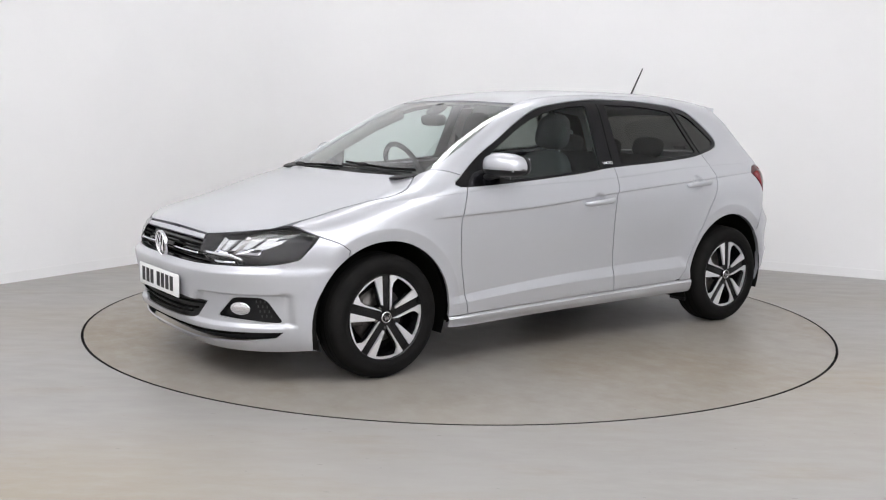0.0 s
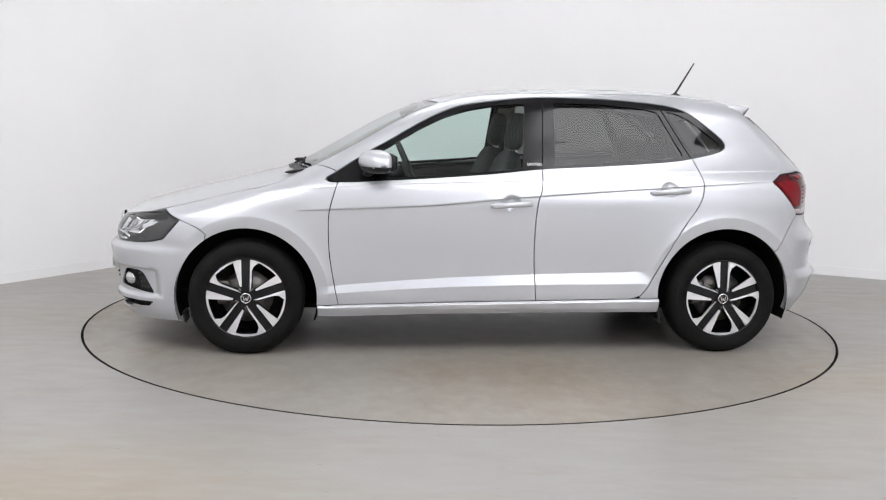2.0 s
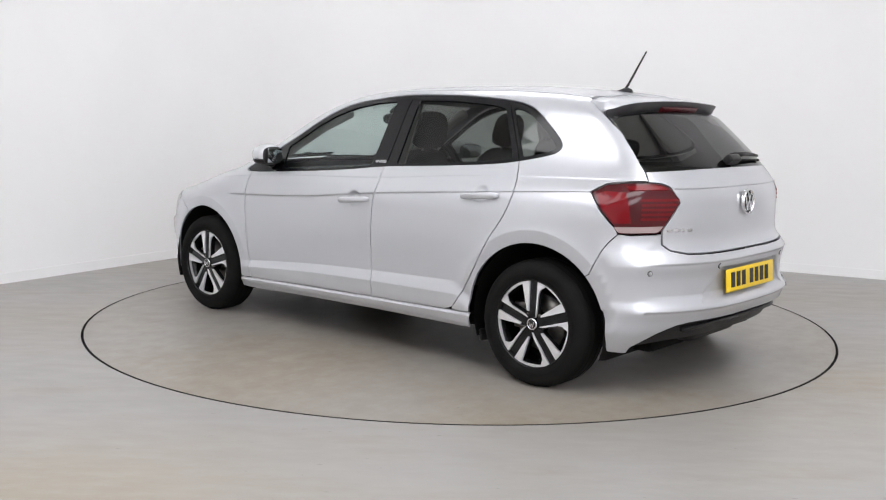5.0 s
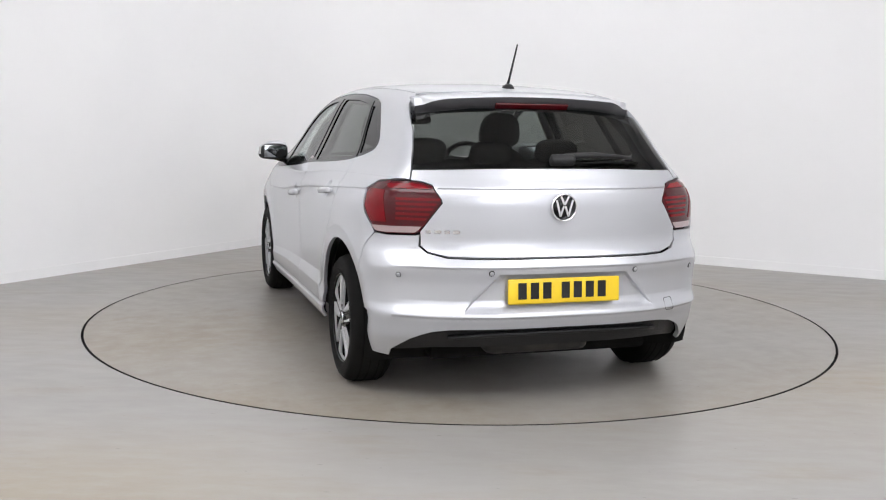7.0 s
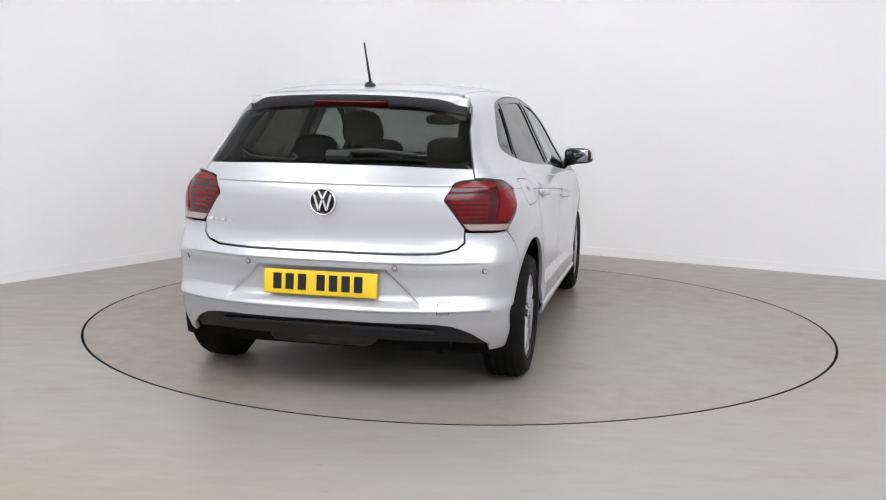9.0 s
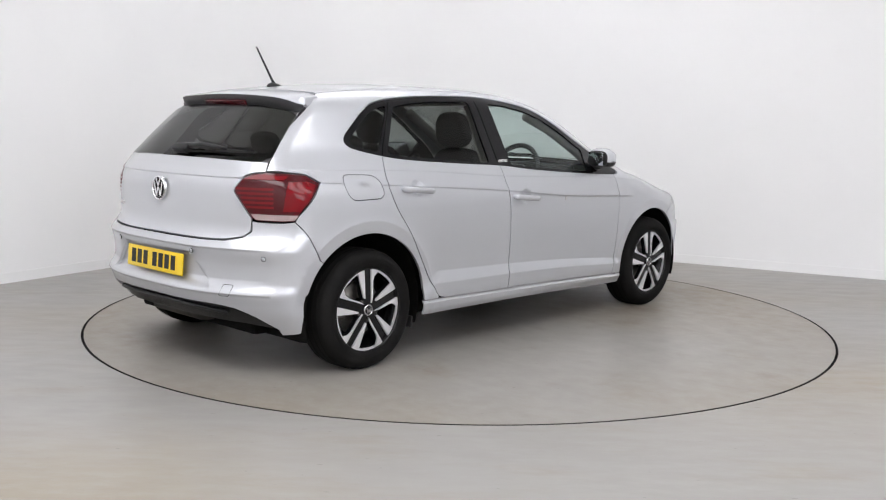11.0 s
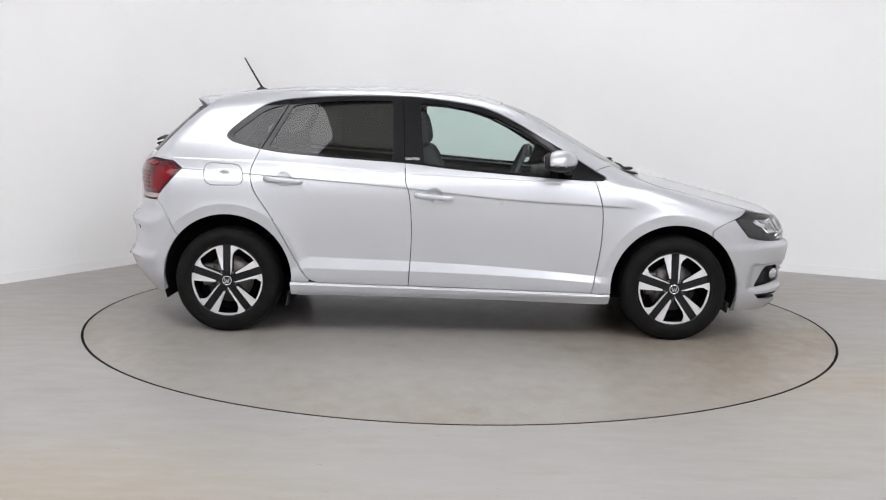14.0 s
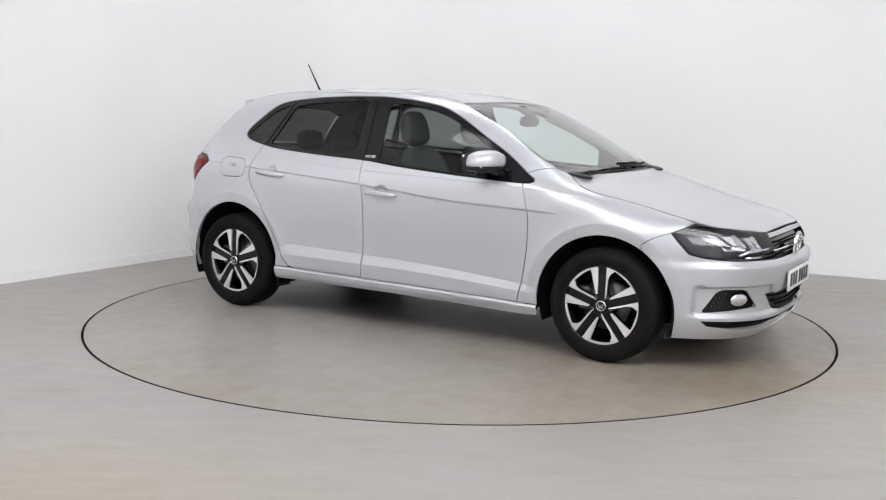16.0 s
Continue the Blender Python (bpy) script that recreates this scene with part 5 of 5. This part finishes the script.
def seat(x, y, parent, top, width):
    s = new("seat")
    s.parent = parent
    s.matrix_basis = pose(x, y, 0)
    part("cushion", egg((0.12, 0, 0.44), (0.28, width / 2, 0.09), 4.0, (0, -6, 0)), FABRIC, s)
    bm = egg((0, 0, 0), (0.075, width / 2, 0.33), 3.4)
    for v in bm.verts:
        v.co.y *= 1 - 0.16 * max(0, v.co.z / 0.33)
        v.co.x += 0.03 * (v.co.y / (width / 2))**2
    bm.transform(pose(-0.19, 0, 0.74, 0, -14, 0))
    part("backrest", bm, FABRIC, s)
    bm = egg((0, 0, 0), (0.048, 0.125, 0.105), 3.0)
    for v in bm.verts:
        v.co.y *= 1 - 0.12 * v.co.z / 0.105
    bm.transform(pose(-0.29, 0, top - 0.105, 0, -12, 0))
    hr = part("headrest", bm, FABRIC, s)
    for d in (-0.06, 0.06):
        part("post", tube([(-0.285, d, top - 0.30), (-0.288, d, top - 0.16)], 0.006, 8), CHROME, hr)
    return s


def cabin():
    cab = new("cabin")
    cab.parent = car
    tagged(cab, "dark grey fabric car interior with pale headlining")
    for y in (-0.36, 0.36):
        seat(0.10, y, cab, 1.275, 0.50)
    part("rear_bench", egg((-0.62, 0, 0.46), (0.27, 0.62, 0.10), 5.0), FABRIC, cab)
    bm = egg((0, 0, 0), (0.075, 0.62, 0.30), 5.0)
    bm.transform(pose(-0.93, 0, 0.735, 0, -16, 0))
    part("rear_backrest", bm, FABRIC, cab)
    for y in (-0.36, 0.0, 0.36):
        part("rear_headrest", egg((-1.015, y, 1.075 if y else 1.06), (0.045, 0.115, 0.065), 3.0, (0, -14, 0)), FABRIC, cab)
    part("parcel_shelf", box(bmesh.new(), 0.50, 1.06, 0.02, pose(-1.34, 0, 0.985), 0.008, 2), CABIN, cab)
    part("load_floor", box(bmesh.new(), 0.75, 1.0, 0.03, pose(-1.38, 0, 0.50)), LINER, cab, smooth=False)
    bm = bmesh.new()
    box(bm, 0.34, 1.30, 0.24, pose(0.74, 0, 0.80, 0, 6, 0), 0.06, 4)
    box(bm, 0.26, 0.40, 0.06, pose(0.62, -0.37, 0.925, 0, 4, 0), 0.028, 3)
    part("dashboard", bm, CABIN, cab)
    part("screen", box(bmesh.new(), 0.01, 0.24, 0.14, pose(0.575, 0.02, 0.86, 0, -8, 0), 0.004, 2), GLOSS_BLACK, cab)
    part("console", box(bmesh.new(), 0.9, 0.20, 0.22, pose(0.15, 0, 0.45), 0.03, 3), CABIN, cab)
    m = pose(0.37, -0.37, 0.91, 0, -66, 0)
    bm = bmesh.new()
    n, k = 40, 10
    ring = [[bm.verts.new(((0.178 + 0.016 * math.cos(2 * math.pi * j / k)) * math.cos(2 * math.pi * i / n), (0.178 + 0.016 * math.cos(2 * math.pi * j / k)) * math.sin(2 * math.pi * i / n), 0.016 * math.sin(2 * math.pi * j / k))) for j in range(k)] for i in range(n)]
    for i in range(n):
        for j in range(k):
            bm.faces.new((ring[i][j], ring[(i + 1) % n][j], ring[(i + 1) % n][(j + 1) % k], ring[i][(j + 1) % k]))
    sw = part("steering_wheel", bm, CABIN, cab, "black three-spoke steering wheel", m=m)
    part("hub", egg((0, 0, -0.015), (0.062, 0.07, 0.03), 3.0), CABIN, sw)
    for a in (90, 270, 180):
        c, d = math.cos(radians(a)), math.sin(radians(a))
        part("spoke", tube([(0.04 * c, 0.04 * d, -0.015), (0.175 * c, 0.175 * d, 0)], 0.017, 8, 0.5), CABIN, sw)
    part("column", tube([(0.37, -0.37, 0.90), (0.70, -0.37, 0.82)], 0.045, 10), CABIN, cab)
    part("rear_view_mirror", egg((0.42, 0, 1.225), (0.02, 0.115, 0.034), 3.2, (0, 8, 0)), CABIN, cab, "black interior mirror")
    part("mirror_stem", tube([(0.42, 0, 1.235), (0.45, 0, 1.285)], 0.014, 8), CABIN, cab)
    part("sensor_cover", egg((0.40, 0, 1.285), (0.06, 0.05, 0.02), 3.0, (0, 28, 0)), CABIN, cab)
    head = np.vstack([on_top([(0.27, 0.0), (0.265, 0.14), (0.25, 0.40), (0.225, 0.52), (0.0, 0.535), (-0.5, 0.535), (-1.0, 0.51), (-1.30, 0.48), (-1.33, 0.3), (-1.33, 0.0)])])
    panel("headlining", head, "round", HEADLINING, cab, "pale grey roof lining", both=True, sink=0.035, depth=0, gap=0, step=0.06)
    for s in (1, -1):
        card = on_side([(0.84, 0.88), (0.84, 0.32), (-0.80, 0.32), (-1.05, 0.70), (-1.22, 0.80), (-1.22, 1.03), (-0.6, 0.985), (-0.2, 0.955), (0.3, 0.91)])
        panel("door_card", card, "round", CABIN, cab, step=0.06, sink=0.055, depth=0, gap=0, side=s)
        post = on_side([(-0.32, 1.345), (-0.345, 0.96), (-0.205, 0.95), (-0.225, 1.335)])
        panel("pillar_trim", post, "round", TRIM_GREY, cab, step=0.05, sink=0.05, depth=0.01, gap=0, side=s)
        c = on_side([(-0.93, 1.332), (-1.28, 1.285), (-1.33, 1.24), (-1.52, 1.01), (-1.16, 1.02), (-1.31, 1.09), (-1.30, 1.16), (-1.13, 1.29)])
        panel("pillar_trim", c, "round", CABIN, cab, step=0.05, sink=0.035, depth=0, gap=0, side=s)
        a = on_top([(0.90, 0.63), (0.70, 0.615), (0.5, 0.585), (0.33, 0.54)])
        part("pillar_trim", tube([(q[0] - 0.03, s * (q[1] - 0.03), q[2] - 0.045) for q in a], 0.035, 8), TRIM_GREY, cab)
        pts = [(-0.27, s * 0.66, 1.18), (-0.262, s * 0.70, 0.95), (-0.25, s * 0.72, 0.75)]
        part("seat_belt", tube(pts, 0.022, 6, 0.12), CABIN, cab)


def side_marks():
    """Small white edition lettering at the foot of the middle pillar, and a paper mark on one door."""
    for s in (1, -1):
        cu = bpy.data.curves.new("lettering", "FONT")
        cu.body, cu.size, cu.align_x, cu.extrude = "UNITED", 0.022, "CENTER", 0.0004
        tmp = bpy.data.objects.new("tmp", cu)
        me = bpy.data.meshes.new_from_object(tmp)
        bpy.data.objects.remove(tmp)
        me.materials.clear()
        me.materials.append(PLATE_WHITE)
        p = on_side([(-0.222, 1.000)])[0]
        n = normals(p[None])[0]
        turn = Vector((0, n[1] * s, n[2])).to_track_quat("Z", "Y").to_matrix().to_4x4()
        ob = child("lettering", me, car, "small white lettering on the pillar")
        right = Vector((-s, 0, 0))
        nz = Vector((0, n[1] * s, n[2])).normalized()
        up = nz.cross(right)
        m = Matrix((right, up, nz)).transposed().to_4x4()
        ob.matrix_basis = Matrix.Translation((p[0], p[1] * s, p[2])) @ m
    p = on_side([(0.285, 0.775)])[0]
    part("paper_mark", box(bmesh.new(), 0.022, 0.0015, 0.020, pose(p[0], -p[1] - 0.0005, p[2], 0, 20, 0), 0.0004, 1), PAPER, car, smooth=False)


build_shell()
build_front()
build_rear()
build_wheels()
build_under()
for side_sign in (1, -1):
    door_mirror(side_sign)
wipers()
aerial()
cabin()
side_marks()


LAG = spline((0, 0.0), (8.0, 0.05), (8.5, 0.3), (9.0, 0.4), (9.5, 0.7), (10.0, 0.6), (11.0, 0.3), (12.0, 0.08), (13.0, 0.0), (16.0, 0.0))   # the table slows a little on its way


def motions():
    rows_car, rows_table = [], []
    for k in range(33):
        t = k * 0.5
        a = TURN_START + TURN_RATE * t + float(LAG(t))
        c, s = math.cos(radians(a)), math.sin(radians(a))
        rows_car.append((t, pose(c * CAR_X - s * CAR_Y, s * CAR_X + c * CAR_Y, 0, 0, 0, a)))
        rows_table.append((t, pose(0, 0, 0, 0, 0, a)))
    walk(car, rows_car)
    walk(turntable, rows_table)


motions()
